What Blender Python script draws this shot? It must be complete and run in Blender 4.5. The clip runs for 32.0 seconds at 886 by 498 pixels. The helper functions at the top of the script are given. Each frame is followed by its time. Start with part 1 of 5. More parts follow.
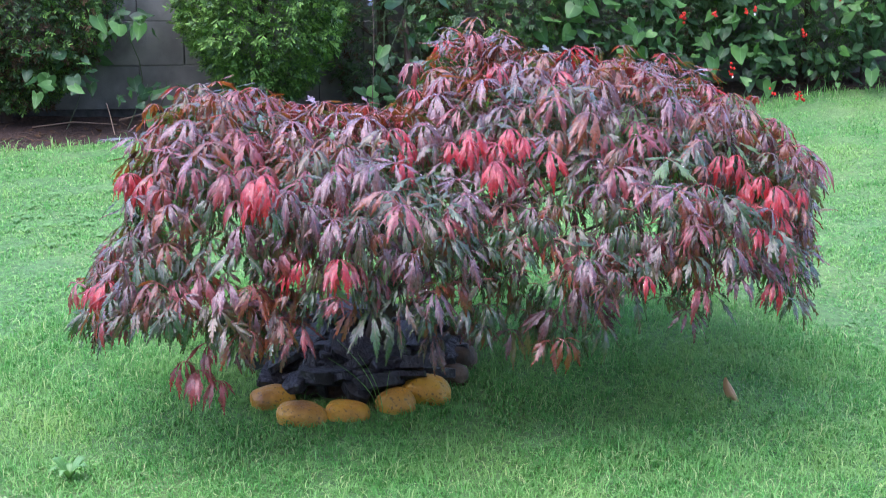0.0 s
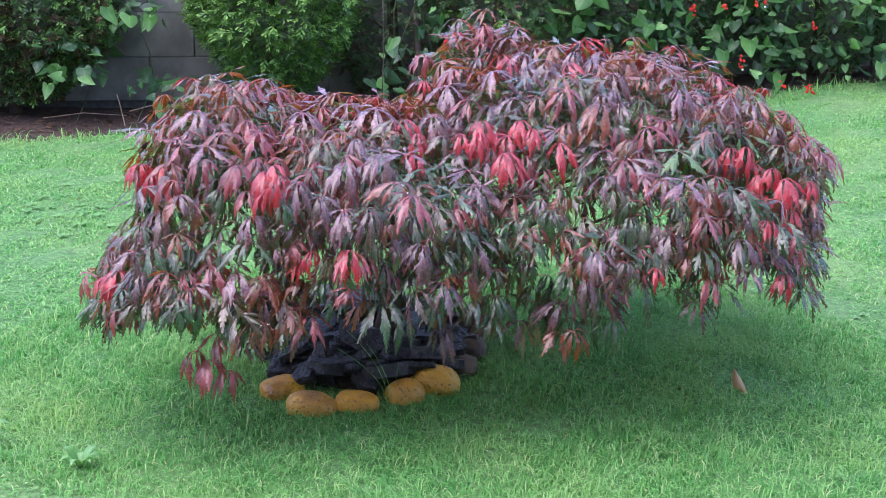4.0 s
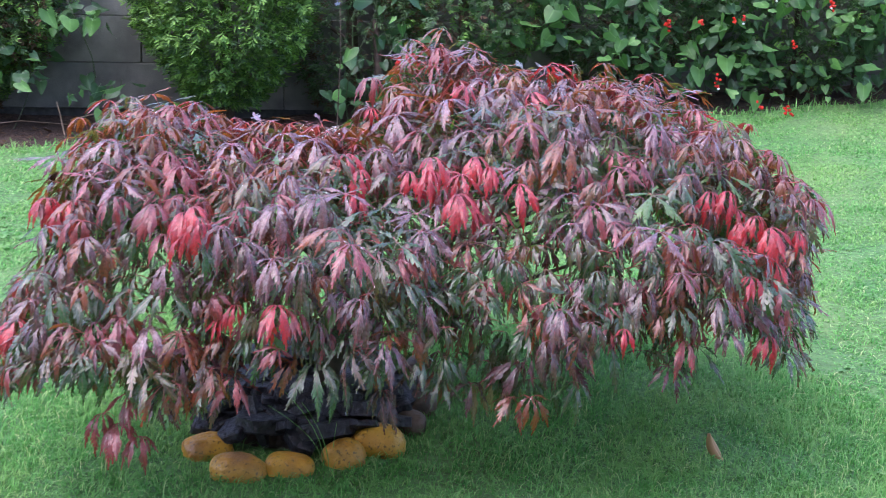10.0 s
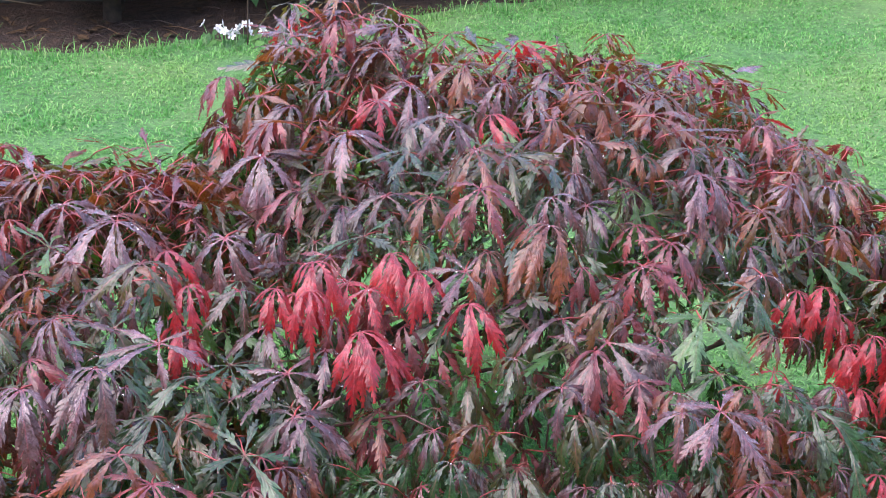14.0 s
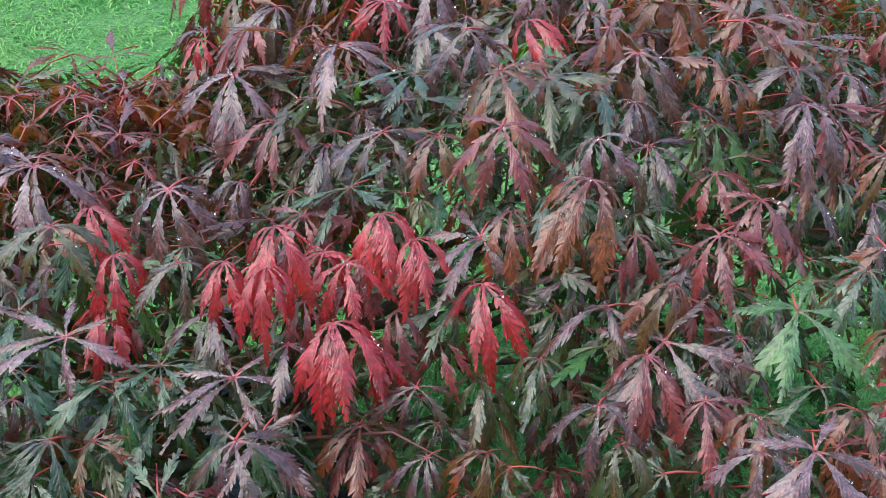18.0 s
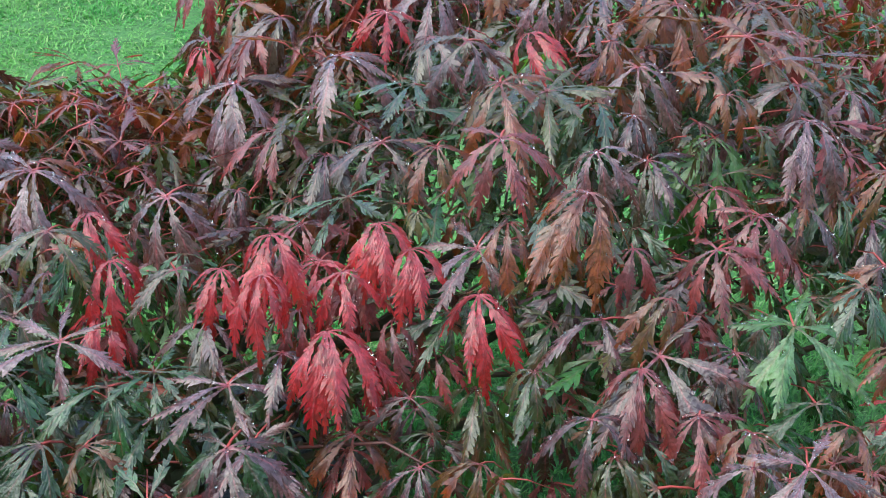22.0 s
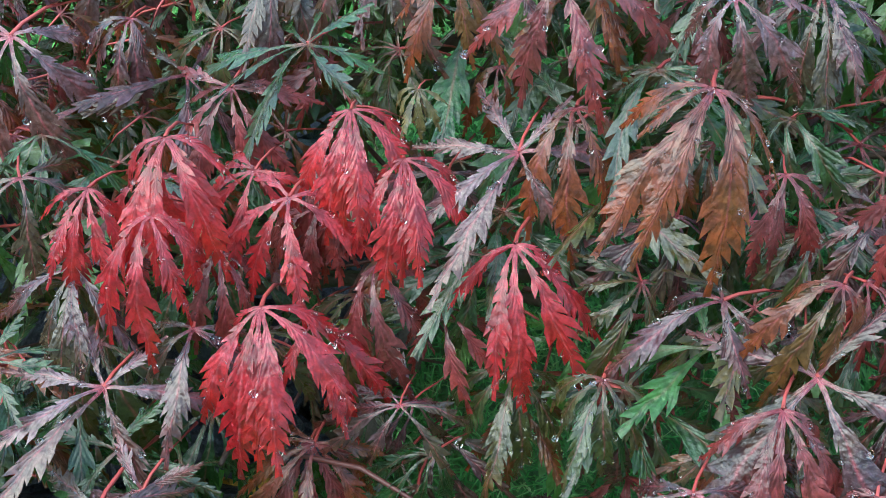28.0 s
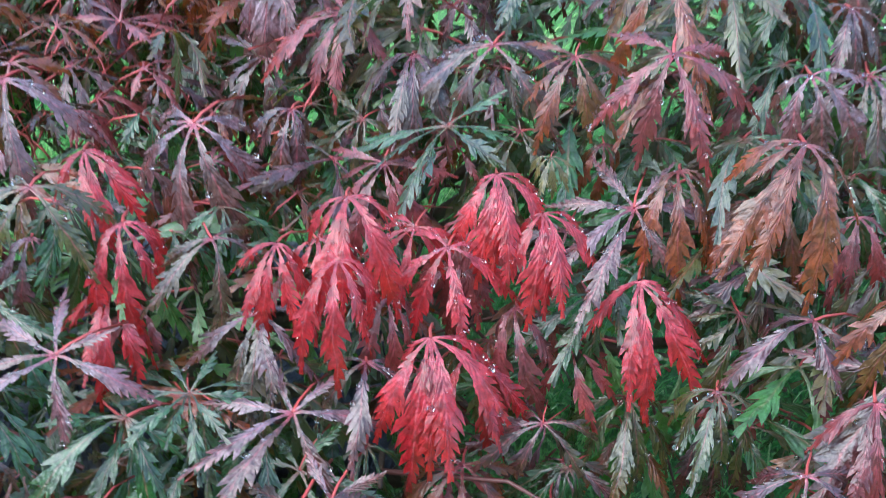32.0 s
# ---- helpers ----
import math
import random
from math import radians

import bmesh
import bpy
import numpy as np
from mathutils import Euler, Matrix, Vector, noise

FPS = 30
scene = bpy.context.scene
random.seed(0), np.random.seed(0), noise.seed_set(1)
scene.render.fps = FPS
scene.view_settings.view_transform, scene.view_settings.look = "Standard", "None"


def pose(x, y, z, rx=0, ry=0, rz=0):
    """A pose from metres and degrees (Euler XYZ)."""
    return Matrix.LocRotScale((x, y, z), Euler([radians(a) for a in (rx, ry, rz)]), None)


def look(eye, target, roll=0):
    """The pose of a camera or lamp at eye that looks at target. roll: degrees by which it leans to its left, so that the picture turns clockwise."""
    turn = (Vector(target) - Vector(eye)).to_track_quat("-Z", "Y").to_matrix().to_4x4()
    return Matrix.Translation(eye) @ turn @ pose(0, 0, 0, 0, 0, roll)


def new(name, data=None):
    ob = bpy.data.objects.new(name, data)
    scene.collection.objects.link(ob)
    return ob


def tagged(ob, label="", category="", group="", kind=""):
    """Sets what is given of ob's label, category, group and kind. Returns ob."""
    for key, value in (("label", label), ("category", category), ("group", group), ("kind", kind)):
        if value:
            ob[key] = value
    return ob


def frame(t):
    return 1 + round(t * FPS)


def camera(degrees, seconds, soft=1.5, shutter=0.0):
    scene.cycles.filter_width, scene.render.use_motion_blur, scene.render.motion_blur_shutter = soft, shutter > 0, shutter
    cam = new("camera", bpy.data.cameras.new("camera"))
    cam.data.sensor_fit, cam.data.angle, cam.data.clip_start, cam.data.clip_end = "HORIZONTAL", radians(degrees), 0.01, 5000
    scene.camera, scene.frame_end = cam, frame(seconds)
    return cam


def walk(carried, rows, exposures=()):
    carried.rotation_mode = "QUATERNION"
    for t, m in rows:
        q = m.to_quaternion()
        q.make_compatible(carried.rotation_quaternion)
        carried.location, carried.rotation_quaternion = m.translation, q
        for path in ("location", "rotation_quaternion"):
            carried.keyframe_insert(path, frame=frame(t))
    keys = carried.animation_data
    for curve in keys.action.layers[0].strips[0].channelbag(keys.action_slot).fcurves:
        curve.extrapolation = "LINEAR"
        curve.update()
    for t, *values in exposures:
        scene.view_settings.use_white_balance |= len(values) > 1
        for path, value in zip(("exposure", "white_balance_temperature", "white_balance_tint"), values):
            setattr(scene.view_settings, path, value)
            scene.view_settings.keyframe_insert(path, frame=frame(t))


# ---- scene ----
LENS = 34.5
# seconds, eye x, y, z, yaw to the left, pitch, roll
PATH = [
    (0, 0.047, -2.249, 1.373, 1.87, -16.54, 1.17),
    (0.5, 0.026, -2.272, 1.376, 1.91, -14.95, 1.58),
    (1, 0.001, -2.308, 1.370, 0.73, -16.23, 1.82),
    (1.5, -0.029, -2.312, 1.374, -0.76, -16.22, 3.07),
    (2, -0.033, -2.320, 1.374, -0.32, -15.25, 2.93),
    (2.5, -0.003, -2.309, 1.370, 0.16, -15.78, 2.47),
    (3, 0.021, -2.282, 1.379, 1.63, -16.33, 1.89),
    (3.5, 0.039, -2.269, 1.371, 2.11, -16.65, 1.41),
    (5.5, 0.051, -2.232, 1.379, 2.39, -17.00, 0.80),
    (6, 0.056, -2.239, 1.378, 2.78, -16.72, 0.39),
    (6.5, 0.055, -2.240, 1.376, 3.00, -16.61, 0.39),
    (7, 0.055, -2.235, 1.379, 3.01, -16.77, 0.60),
    (7.5, 0.049, -2.233, 1.378, 2.85, -16.54, 1.14),
    (8, 0.044, -2.224, 1.375, 2.87, -16.62, 0.94),
    (8.5, 0.055, -2.192, 1.379, 3.01, -16.34, 2.02),
    (9, 0.101, -2.140, 1.372, 5.69, -16.50, 1.33),
    (9.5, 0.134, -2.070, 1.376, 4.77, -16.93, 0.75),
    (10, 0.076, -1.887, 1.370, 0.90, -16.80, 2.65),
    (10.5, 0.034, -1.694, 1.377, -0.92, -18.39, 1.57),
    (11, 0.069, -1.500, 1.390, 2.91, -18.34, 2.21),
    (11.5, 0.143, -1.325, 1.381, 2.75, -20.67, 1.73),
    (12, 0.109, -1.165, 1.382, 1.10, -22.26, 2.50),
    (12.5, 0.025, -1.007, 1.397, -3.83, -22.38, 1.26),
    (13, 0.007, -0.864, 1.409, -4.21, -23.24, 2.20),
    (13.5, 0.074, -0.674, 1.416, -1.74, -23.16, 2.67),
    (14, 0.130, -0.566, 1.413, -0.64, -24.75, 1.93),
    (14.5, 0.126, -0.517, 1.408, -2.09, -25.75, 2.57),
    (16.5, 0.235, -0.183, 1.342, 4.59, -27.69, 0.45),
    (17, 0.246, -0.163, 1.318, 4.90, -29.40, -0.05),
    (17.5, 0.254, -0.147, 1.317, 6.06, -29.98, -0.68),
    (18, 0.249, -0.144, 1.320, 5.75, -30.58, -0.56),
    (18.5, 0.245, -0.150, 1.325, 5.37, -30.09, -0.60),
    (19, 0.249, -0.161, 1.326, 5.09, -29.42, -0.69),
    (19.5, 0.250, -0.167, 1.327, 5.31, -29.24, -0.74),
    (20, 0.253, -0.168, 1.322, 5.57, -29.18, -1.17),
    (20.5, 0.254, -0.163, 1.329, 5.71, -29.20, -1.01),
    (21, 0.248, -0.170, 1.323, 5.64, -28.75, -0.85),
    (21.5, 0.253, -0.167, 1.323, 6.03, -29.26, -0.70),
    (22, 0.264, -0.144, 1.313, 6.38, -29.83, 0.00),
    (22.5, 0.282, -0.078, 1.297, 6.35, -31.34, 1.26),
    (23, 0.220, 0.054, 1.299, 1.03, -32.67, 2.26),
    (23.5, 0.175, 0.218, 1.299, -3.96, -38.93, -0.04),
    (24, 0.240, 0.314, 1.287, -8.67, -44.33, -0.06),
    (24.5, 0.288, 0.385, 1.262, -8.23, -48.48, 0.36),
    (26.5, 0.345, 0.447, 1.216, 7.88, -51.68, -6.76),
    (27, 0.311, 0.437, 1.216, 11.54, -51.18, -5.92),
    (27.5, 0.278, 0.438, 1.220, 13.33, -50.59, -4.73),
    (28, 0.244, 0.424, 1.227, 12.49, -49.87, -2.90),
    (28.5, 0.250, 0.418, 1.225, 12.28, -49.83, -2.84),
    (29, 0.246, 0.410, 1.220, 12.85, -49.83, -2.86),
    (29.5, 0.244, 0.408, 1.217, 13.11, -49.87, -2.37),
    (30, 0.242, 0.411, 1.225, 15.76, -50.10, -3.30),
    (30.5, 0.224, 0.393, 1.228, 16.54, -48.36, -2.38),
    (31, 0.211, 0.374, 1.235, 14.72, -47.06, -0.89),
    (31.5, 0.192, 0.356, 1.247, 12.03, -46.98, -1.22),
    (32, 0.118, 0.246, 1.270, 5.26, -42.08, 0.95),
]


def carried_pose(row):
    t, x, y, z, yaw, pitch, roll = row
    a, p = radians(yaw), radians(pitch)
    ahead = Vector((-math.sin(a) * math.cos(p), math.cos(a) * math.cos(p), math.sin(p)))
    eye = Vector((x, y, z))
    return t, look(eye, eye + ahead, roll)


cam = camera(LENS, 32.0, soft=0.5, shutter=0.3)
walk(cam, [carried_pose(r) for r in PATH], exposures=[(0.0, 2.30, 6320, 31), (9.0, 2.30, 6320, 31), (12.0, 2.15, 6780, 31), (14.0, 2.12, 6750, 24), (16.5, 1.94, 6750, 9), (18.0, 1.88, 6750, 1), (19.5, 1.88, 6720, -4), (21.5, 1.88, 6720, -4), (23.0, 1.84, 6760, 1), (24.0, 1.82, 6860, -5), (27.0, 1.94, 6500, -9), (32.0, 2.24, 5980, 3)])

# ---- world and light: a wet, overcast day ----
SUN_ELEV, SUN_TURN = 66, 238
world = bpy.data.worlds.new("sky")
scene.world = world
world.use_nodes = True
wn = world.node_tree
sky = wn.nodes.new("ShaderNodeTexSky")
sky.sky_type = "NISHITA"
sky.sun_disc = False
sky.sun_elevation = radians(SUN_ELEV)
sky.sun_rotation = radians(SUN_TURN)
sky.air_density, sky.dust_density, sky.ozone_density = 1.0, 1.2, 1.0
wn.links.new(sky.outputs[0], wn.nodes["Background"].inputs[0])
wn.nodes["Background"].inputs[1].default_value = 0.15
lamp = bpy.data.lights.new("sun", "SUN")
lamp.energy, lamp.angle, lamp.color = 0.9, radians(70), (1.0, 0.98, 0.95)
sun = new("sun", lamp)
az, el = radians(SUN_TURN), radians(SUN_ELEV)
sun.matrix_world = look(Vector((math.sin(az) * math.cos(el), math.cos(az) * math.cos(el), math.sin(el))) * 30, (0, 0, 0))


# ---- materials ----
def mat(name, build, rough=0.6, spec=0.5):
    m = bpy.data.materials.new(name)
    m.use_nodes = True
    nt = m.node_tree
    b = nt.nodes["Principled BSDF"]
    b.inputs["Roughness"].default_value = rough
    b.inputs["Specular IOR Level"].default_value = spec
    build(nt, b)
    return m


def node(nt, kind, **sets):
    n = nt.nodes.new(kind)
    for k, v in sets.items():
        if k in n.inputs:
            n.inputs[k].default_value = v
    return n


def noise_tex(nt, scale, detail=4.0, coord="Object", rough=0.55):
    tc = nt.nodes.new("ShaderNodeTexCoord")
    n = node(nt, "ShaderNodeTexNoise", Scale=scale, Detail=detail, Roughness=rough)
    nt.links.new(tc.outputs[coord], n.inputs["Vector"])
    return n.outputs["Fac"]


def world_noise(nt, scale, detail=4.0):
    g = nt.nodes.new("ShaderNodeNewGeometry")
    n = node(nt, "ShaderNodeTexNoise", Scale=scale, Detail=detail)
    nt.links.new(g.outputs["Position"], n.inputs["Vector"])
    return n.outputs["Fac"]


def ramp(nt, fac, *stops):
    r = nt.nodes.new("ShaderNodeValToRGB")
    els = r.color_ramp.elements
    while len(els) < len(stops):
        els.new(0.5)
    for e, (p, c) in zip(els, stops):
        e.position, e.color = p, (*c, 1)
    nt.links.new(fac, r.inputs[0])
    return r.outputs[0]


def mix(nt, fac, a, b, how="MIX"):
    m = nt.nodes.new("ShaderNodeMix")
    m.data_type, m.blend_type = "RGBA", how
    for sock, v in ((m.inputs[0], fac), (m.inputs[6], a), (m.inputs[7], b)):
        if isinstance(v, (int, float)):
            sock.default_value = v
        elif isinstance(v, tuple):
            sock.default_value = (*v, 1)
        else:
            nt.links.new(v, sock)
    return m.outputs[2]


def bump(nt, b, height, strength=0.4, distance=0.005):
    n = node(nt, "ShaderNodeBump", Strength=strength, Distance=distance)
    nt.links.new(height, n.inputs["Height"])
    nt.links.new(n.outputs[0], b.inputs["Normal"])


def random_value(nt):
    """One random number for each object and each loose piece of a mesh."""
    o = nt.nodes.new("ShaderNodeObjectInfo")
    g = nt.nodes.new("ShaderNodeNewGeometry")
    a = nt.nodes.new("ShaderNodeMath")
    a.operation = "ADD"
    nt.links.new(o.outputs["Random"], a.inputs[0])
    nt.links.new(g.outputs["Random Per Island"], a.inputs[1])
    f = nt.nodes.new("ShaderNodeMath")
    f.operation = "FRACT"
    nt.links.new(a.outputs[0], f.inputs[0])
    return f.outputs[0]


def see_through(nt, b, colour, amount):
    """Thin leaves pass some light."""
    t = nt.nodes.new("ShaderNodeBsdfTranslucent")
    if isinstance(colour, tuple):
        t.inputs[0].default_value = (*colour, 1)
    else:
        nt.links.new(colour, t.inputs[0])
    m = nt.nodes.new("ShaderNodeMixShader")
    m.inputs[0].default_value = amount
    out = nt.nodes["Material Output"]
    nt.links.new(b.outputs[0], m.inputs[1])
    nt.links.new(t.outputs[0], m.inputs[2])
    nt.links.new(m.outputs[0], out.inputs[0])


def along(nt):
    """Across and along a leaf lobe, from its UV map."""
    u = nt.nodes.new("ShaderNodeUVMap")
    s = nt.nodes.new("ShaderNodeSeparateXYZ")
    nt.links.new(u.outputs[0], s.inputs[0])
    return s.outputs[0], s.outputs[1]


def maple_mat(name, lo, hi, tip, base, sheen_col, other, through_col, amount, rough):
    def build(nt, b):
        u, v = along(nt)
        c = ramp(nt, random_value(nt), (0.0, lo), (1.0, hi))
        c = mix(nt, ramp(nt, v, (0.55, (0, 0, 0)), (1.0, (1, 1, 1))), c, tip)
        c = mix(nt, ramp(nt, world_noise(nt, 60.0), (0.45, (0, 0, 0)), (0.65, (0.5, 0.5, 0.5))), c, tip)
        # Pale tone near the node and in blotches: wet sky sheen painted into the colour.
        c = mix(nt, ramp(nt, v, (0.08, (0.75, 0.75, 0.75)), (0.60, (0, 0, 0))), c, sheen_col)
        c = mix(nt, ramp(nt, world_noise(nt, 95.0, 5.0), (0.50, (0, 0, 0)), (0.66, (0.42, 0.42, 0.42))), c, sheen_col)
        turn = nt.nodes.new("ShaderNodeMath")
        turn.operation = "MULTIPLY"
        nt.links.new(random_value(nt), turn.inputs[0])
        turn.inputs[1].default_value = 7.31
        lobe = nt.nodes.new("ShaderNodeMath")
        lobe.operation = "FRACT"
        nt.links.new(turn.outputs[0], lobe.inputs[0])
        c = mix(nt, ramp(nt, lobe.outputs[0], (0.72, (0, 0, 0)), (0.88, (0.8, 0.8, 0.8))), c, other)
        c = mix(nt, ramp(nt, world_noise(nt, 30.0, 2.0), (0.52, (0, 0, 0)), (0.64, (0.55, 0.55, 0.55))), c, other)
        rib = ramp(nt, u, (0.40, (0, 0, 0)), (0.5, (0.55, 0.55, 0.55)), (0.60, (0, 0, 0)))
        c = mix(nt, rib, c, base)
        c = mix(nt, ramp(nt, v, (0.0, (1, 1, 1)), (0.16, (0, 0, 0))), c, base)
        c = mix(nt, ramp(nt, world_noise(nt, 170.0, 4.0), (0.38, (0.45, 0.45, 0.45)), (0.54, (1, 1, 1)), (0.70, (1.0, 1.0, 1.0))), (0, 0, 0), c)
        c = mix(nt, ramp(nt, world_noise(nt, 520.0, 2.0), (0.36, (0.60, 0.60, 0.60)), (0.56, (1, 1, 1))), (0, 0, 0), c)
        nt.links.new(c, b.inputs["Base Color"])
        see_through(nt, b, through_col, amount)
        off = nt.nodes.new("ShaderNodeMath")
        off.operation = "SUBTRACT"
        nt.links.new(u, off.inputs[0])
        off.inputs[1].default_value = 0.5
        side = nt.nodes.new("ShaderNodeMath")
        side.operation = "ABSOLUTE"
        nt.links.new(off.outputs[0], side.inputs[0])
        slant = nt.nodes.new("ShaderNodeMath")
        slant.operation = "MULTIPLY_ADD"
        nt.links.new(side.outputs[0], slant.inputs[0])
        slant.inputs[1].default_value = -0.30
        nt.links.new(v, slant.inputs[2])
        wave = nt.nodes.new("ShaderNodeMath")
        wave.operation = "MULTIPLY"
        nt.links.new(slant.outputs[0], wave.inputs[0])
        wave.inputs[1].default_value = 66.0
        veins = nt.nodes.new("ShaderNodeMath")
        veins.operation = "SINE"
        nt.links.new(wave.outputs[0], veins.inputs[0])
        rough_h = nt.nodes.new("ShaderNodeMath")
        rough_h.operation = "MULTIPLY_ADD"
        nt.links.new(veins.outputs[0], rough_h.inputs[0])
        rough_h.inputs[1].default_value = 0.16
        nt.links.new(world_noise(nt, 300.0, 3.0), rough_h.inputs[2])
        bump(nt, b, rough_h.outputs[0], 0.75, 0.0016)
        soft = node(nt, "ShaderNodeBump", Strength=0.8, Distance=0.0014)
        nt.links.new(world_noise(nt, 240.0, 3.0), soft.inputs["Height"])
        nt.links.new(soft.outputs[0], b.inputs["Coat Normal"])
        r = nt.nodes.new("ShaderNodeMapRange")
        r.inputs["To Min"].default_value, r.inputs["To Max"].default_value = rough - 0.12, rough + 0.16
        nt.links.new(world_noise(nt, 130.0, 2.0), r.inputs["Value"])
        nt.links.new(r.outputs[0], b.inputs["Roughness"])
    m = mat(name, build, rough, 0.45)
    b = m.node_tree.nodes["Principled BSDF"]
    b.inputs["Coat Weight"].default_value = 1.0
    b.inputs["Coat Roughness"].default_value = 0.05
    return m


PINK = (0.50, 0.09, 0.12)
LEAF = {
    "purple": maple_mat("purple_leaf", (0.048, 0.018, 0.024), (0.132, 0.056, 0.070), (0.16, 0.028, 0.022), PINK, (0.135, 0.080, 0.105), (0.078, 0.062, 0.028), (0.24, 0.08, 0.03), 0.18, 0.26),
    # Lighter copy of purple for upper and outer leaves: sky light put into the colour.
    "lilac": maple_mat("skylit_purple_leaf", (0.135, 0.060, 0.074), (0.280, 0.148, 0.176), (0.21, 0.042, 0.036), PINK, (0.27, 0.180, 0.225), (0.120, 0.052, 0.036), (0.24, 0.08, 0.03), 0.18, 0.26),
    "red": maple_mat("red_leaf", (0.42, 0.012, 0.020), (0.76, 0.045, 0.058), (0.54, 0.018, 0.014), (0.66, 0.15, 0.18), (0.62, 0.095, 0.145), (0.42, 0.010, 0.022), (0.85, 0.05, 0.04), 0.32, 0.30),
    "bronze": maple_mat("bronze_leaf", (0.18, 0.040, 0.018), (0.34, 0.085, 0.036), (0.34, 0.066, 0.014), PINK, (0.17, 0.065, 0.060), (0.120, 0.080, 0.024), (0.45, 0.14, 0.02), 0.28, 0.28),
    "rose": maple_mat("rose_leaf", (0.26, 0.044, 0.046), (0.46, 0.095, 0.095), (0.34, 0.030, 0.024), PINK, (0.30, 0.085, 0.10), (0.170, 0.040, 0.045), (0.52, 0.07, 0.04), 0.27, 0.30),
    "straw": maple_mat("straw_leaf", (0.20, 0.17, 0.06), (0.32, 0.25, 0.09), (0.26, 0.18, 0.06), (0.35, 0.20, 0.10), (0.34, 0.28, 0.14), (0.22, 0.20, 0.08), (0.40, 0.32, 0.06), 0.30, 0.4),
    "olive": maple_mat("olive_leaf", (0.050, 0.058, 0.016), (0.095, 0.102, 0.028), (0.14, 0.064, 0.018), PINK, (0.085, 0.080, 0.034), (0.055, 0.090, 0.026), (0.26, 0.26, 0.03), 0.20, 0.28),
    "lime": maple_mat("lime_leaf", (0.070, 0.210, 0.050), (0.14, 0.31, 0.090), (0.14, 0.26, 0.07), (0.34, 0.20, 0.12), (0.22, 0.34, 0.20), (0.060, 0.210, 0.050), (0.22, 0.54, 0.05), 0.38, 0.28),
    "green": maple_mat("green_leaf", (0.013, 0.044, 0.015), (0.038, 0.100, 0.029), (0.060, 0.065, 0.026), (0.34, 0.12, 0.10), (0.050, 0.100, 0.046), (0.026, 0.115, 0.026), (0.10, 0.30, 0.03), 0.18, 0.26),
}
STALK = mat("red_stalk", lambda nt, b: nt.links.new(ramp(nt, world_noise(nt, 40), (0.3, (0.34, 0.05, 0.05)), (0.7, (0.50, 0.10, 0.09))), b.inputs["Base Color"]), 0.4)


def bark_build(nt, b):
    nt.links.new(ramp(nt, noise_tex(nt, 35), (0.3, (0.030, 0.020, 0.016)), (0.7, (0.09, 0.06, 0.042))), b.inputs["Base Color"])
    bump(nt, b, noise_tex(nt, 120), 0.6, 0.004)


BARK = mat("bark", bark_build, 0.75)
TWIG = mat("young_twig", lambda nt, b: nt.links.new(ramp(nt, world_noise(nt, 40), (0.3, (0.06, 0.022, 0.020)), (0.7, (0.13, 0.042, 0.035))), b.inputs["Base Color"]), 0.45)


def drop_build(nt, b):
    b.inputs["Base Color"].default_value = (1, 1, 1, 1)
    b.inputs["Transmission Weight"].default_value = 1.0
    b.inputs["IOR"].default_value = 1.33


DROPLET = mat("rain_drop", drop_build, 0.02)


def grass_build(nt, b):
    u, v = along(nt)
    c = ramp(nt, random_value(nt), (0.0, (0.030, 0.135, 0.036)), (0.5, (0.095, 0.330, 0.085)), (0.85, (0.230, 0.540, 0.165)), (1.0, (0.56, 0.62, 0.32)))
    c = mix(nt, ramp(nt, world_noise(nt, 2.2, 4.0), (0.48, (0, 0, 0)), (0.68, (0.6, 0.6, 0.6))), c, (0.33, 0.51, 0.16))
    c = mix(nt, ramp(nt, world_noise(nt, 16.0, 4.0), (0.50, (0, 0, 0)), (0.66, (0.75, 0.75, 0.75))), c, (0.24, 0.47, 0.16))
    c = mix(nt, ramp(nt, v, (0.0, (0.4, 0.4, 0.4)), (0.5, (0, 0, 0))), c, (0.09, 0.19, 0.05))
    nt.links.new(c, b.inputs["Base Color"])
    see_through(nt, b, (0.10, 0.46, 0.10), 0.35)


GRASS = mat("grass", grass_build, 0.6, 0.15)


def turf_build(nt, b):
    c = ramp(nt, world_noise(nt, 45.0, 6.0), (0.3, (0.040, 0.125, 0.038)), (0.55, (0.075, 0.215, 0.062)), (0.8, (0.14, 0.29, 0.09)))
    c = mix(nt, ramp(nt, world_noise(nt, 1.5, 4.0), (0.45, (0, 0, 0)), (0.75, (0.6, 0.6, 0.6))), c, (0.19, 0.29, 0.09))
    nt.links.new(c, b.inputs["Base Color"])
    bump(nt, b, world_noise(nt, 90.0, 6.0), 0.8, 0.02)


TURF = mat("turf", turf_build, 0.8)


def soil_build(nt, b):
    c = ramp(nt, world_noise(nt, 30.0, 8.0), (0.3, (0.018, 0.011, 0.008)), (0.55, (0.048, 0.028, 0.019)), (0.8, (0.10, 0.062, 0.042)))
    nt.links.new(c, b.inputs["Base Color"])
    bump(nt, b, world_noise(nt, 70.0, 8.0), 1.0, 0.02)


SOIL = mat("damp_soil", soil_build, 0.75)


def block_build(nt, b):
    c = ramp(nt, world_noise(nt, 9.0, 8.0), (0.3, (0.100, 0.104, 0.096)), (0.7, (0.235, 0.240, 0.222)))
    c = mix(nt, ramp(nt, world_noise(nt, 2.6, 4.0), (0.45, (0, 0, 0)), (0.7, (0.7, 0.7, 0.7))), c, (0.11, 0.12, 0.105))
    nt.links.new(c, b.inputs["Base Color"])
    bump(nt, b, world_noise(nt, 160.0, 4.0), 0.5, 0.004)


